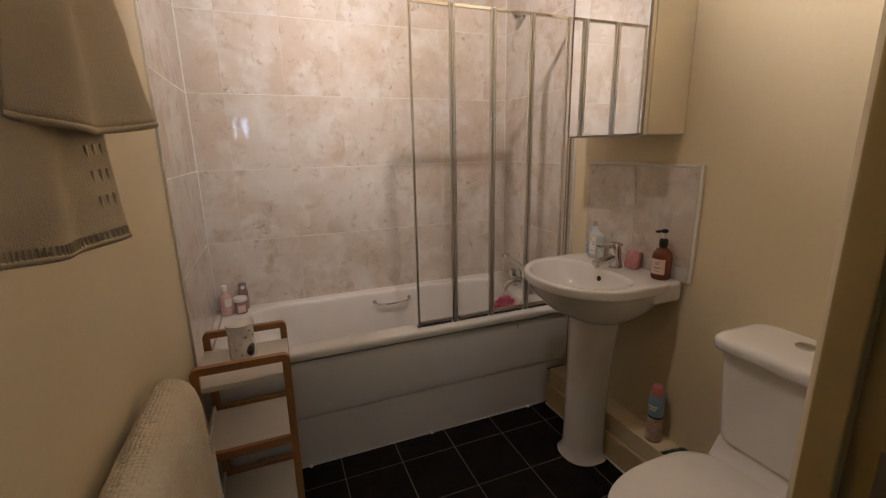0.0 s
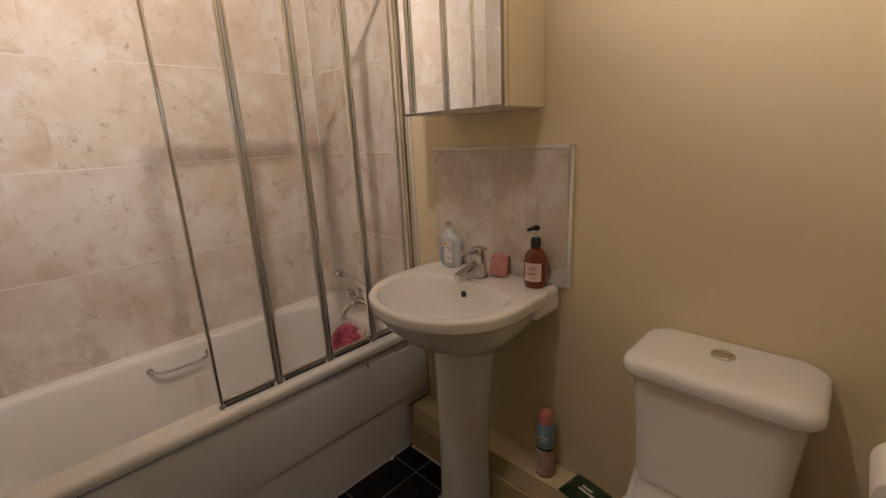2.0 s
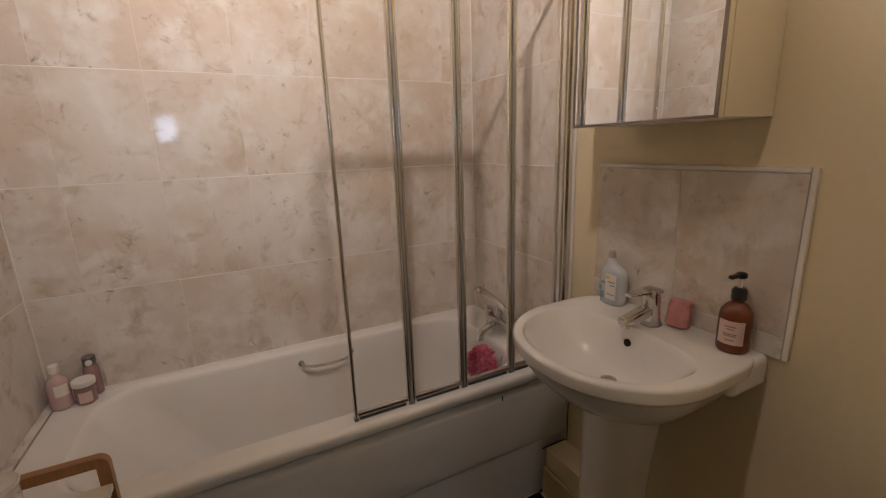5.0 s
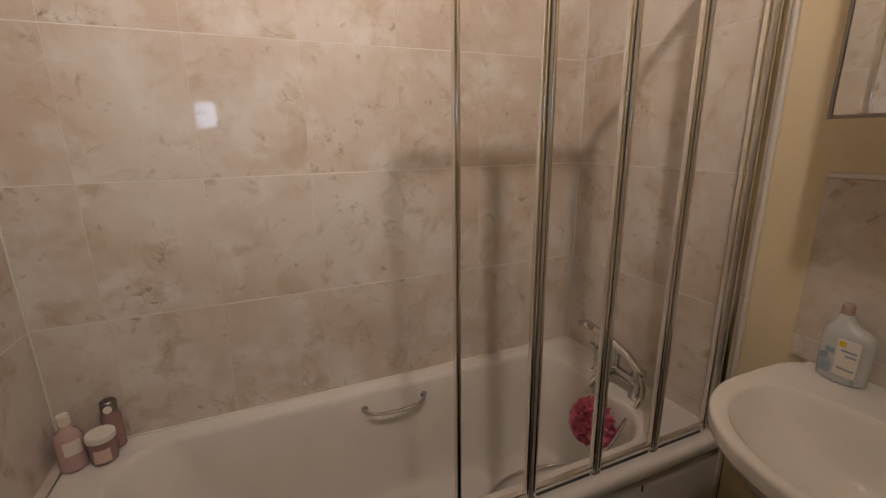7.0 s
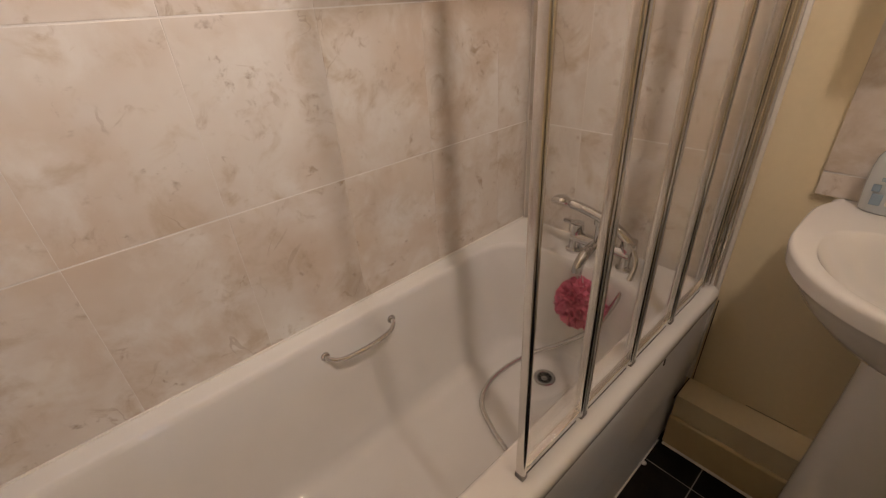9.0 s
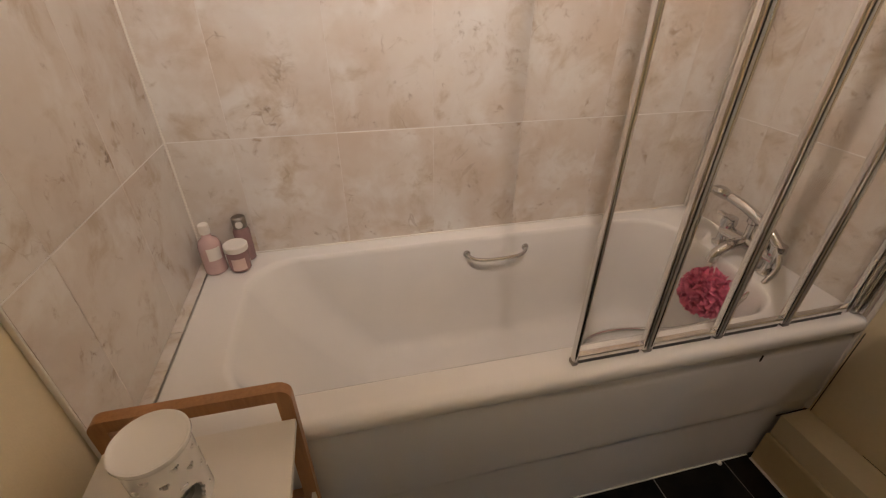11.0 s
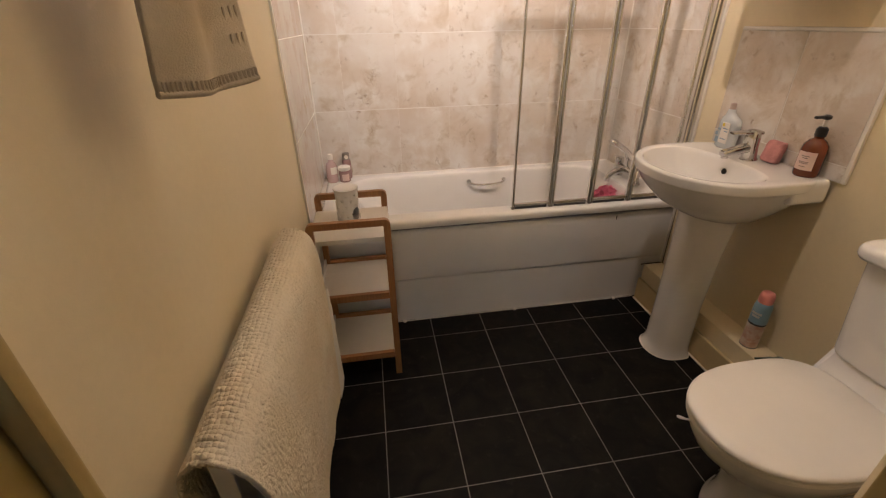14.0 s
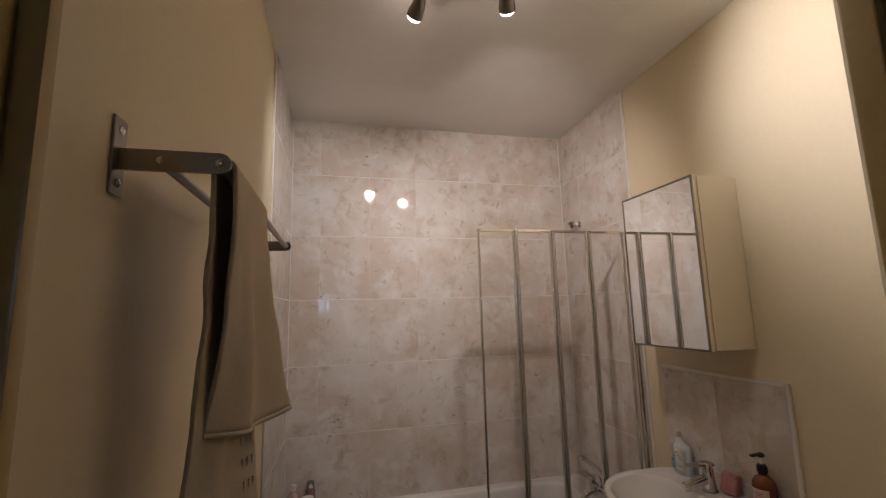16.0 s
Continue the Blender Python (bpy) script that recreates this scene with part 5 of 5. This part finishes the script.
ZS = (0.541, 0.898, 1.256, 1.612, 1.970, 2.327, H - 0.001)
XS = (0.010, 0.168, 0.443, 0.718, 0.993, 1.268, 1.543, W - 0.010)
for z0, z1 in zip(ZS, ZS[1:]):
    for x0, x1 in zip(XS, XS[1:]):
        tile(wall_back, "y", x0, x1, z0, z1, BACK - 0.0025)
    for y0, y1 in ((2.010, 2.128), (2.128, 2.403), (2.403, BACK - 0.006)):
        tile(wall_left, "x", y0, y1, z0, z1, 0.0085)
    for y0, y1 in ((2.020, 2.200), (2.200, 2.475), (2.475, BACK - 0.006)):
        tile(wall_right, "x", y0, y1, z0, z1, W - 0.0085)
part("tile_bed", box(0.0004, 0.0085, 2.0105, BACK - 0.003, 0.0, H - 0.001), GROUT, wall_left)
part("tile_bed", box(W - 0.0085, W - 0.0004, 2.0205, BACK - 0.003, 0.2, H - 0.001), GROUT, wall_right)
# white sealant in the corners and along the bath
part("corner_sealant", box(0.0094, 0.0135, BACK - 0.0085, BACK - 0.0034, 0.548, H - 0.002), CAULK, wall_back)
part("corner_sealant", box(W - 0.0135, W - 0.0095, BACK - 0.0085, BACK - 0.0034, 0.548, H - 0.002), CAULK, wall_back)
part("rim_sealant", box(0.036, W - 0.010, BACK - 0.0090, BACK - 0.0034, RIM - 0.003, RIM + 0.004, 0.001), CAULK, wall_back)
part("tile_trim", box(0.0005, 0.0100, 2.0045, 2.0098, 0.0, H - 0.002, 0.003), CAULK, wall_left)
part("tile_trim", box(W - 0.0105, W - 0.0005, 2.0105, 2.0195, 0.20, H - 0.002, 0.002), CAULK, wall_right)

# ---- floor tiles ----
FLOOR_MESHES = {}
fx = [0.0] + [0.2485 * k for k in range(1, 7)] + [W]
fy = [0.415 + 0.0] + [1.638 + 0.2475 * k for k in range(-4, 3)]
fy = [y for y in fy if y < 2.05] + [2.05]
for x0, x1 in zip(fx, fx[1:]):
    for y0, y1 in zip(fy, fy[1:]):
        key = (round(x1 - x0, 3), round(y1 - y0, 3))
        if key not in FLOOR_MESHES:
            w, h = (x1 - x0) / 2 - 0.0016, (y1 - y0) / 2 - 0.0016
            bm = box(-w, w, -h, h, -0.001, 0.0, 0.0003, 1)
            me = bpy.data.meshes.new("floor_tile")
            bm.to_mesh(me)
            bm.free()
            me.materials.append(SLATE)
            FLOOR_MESHES[key] = me
        ob = new("floor_tile", FLOOR_MESHES[key])
        ob.parent = floor
        ob.location = ((x0 + x1) / 2, (y0 + y1) / 2, 0.0)
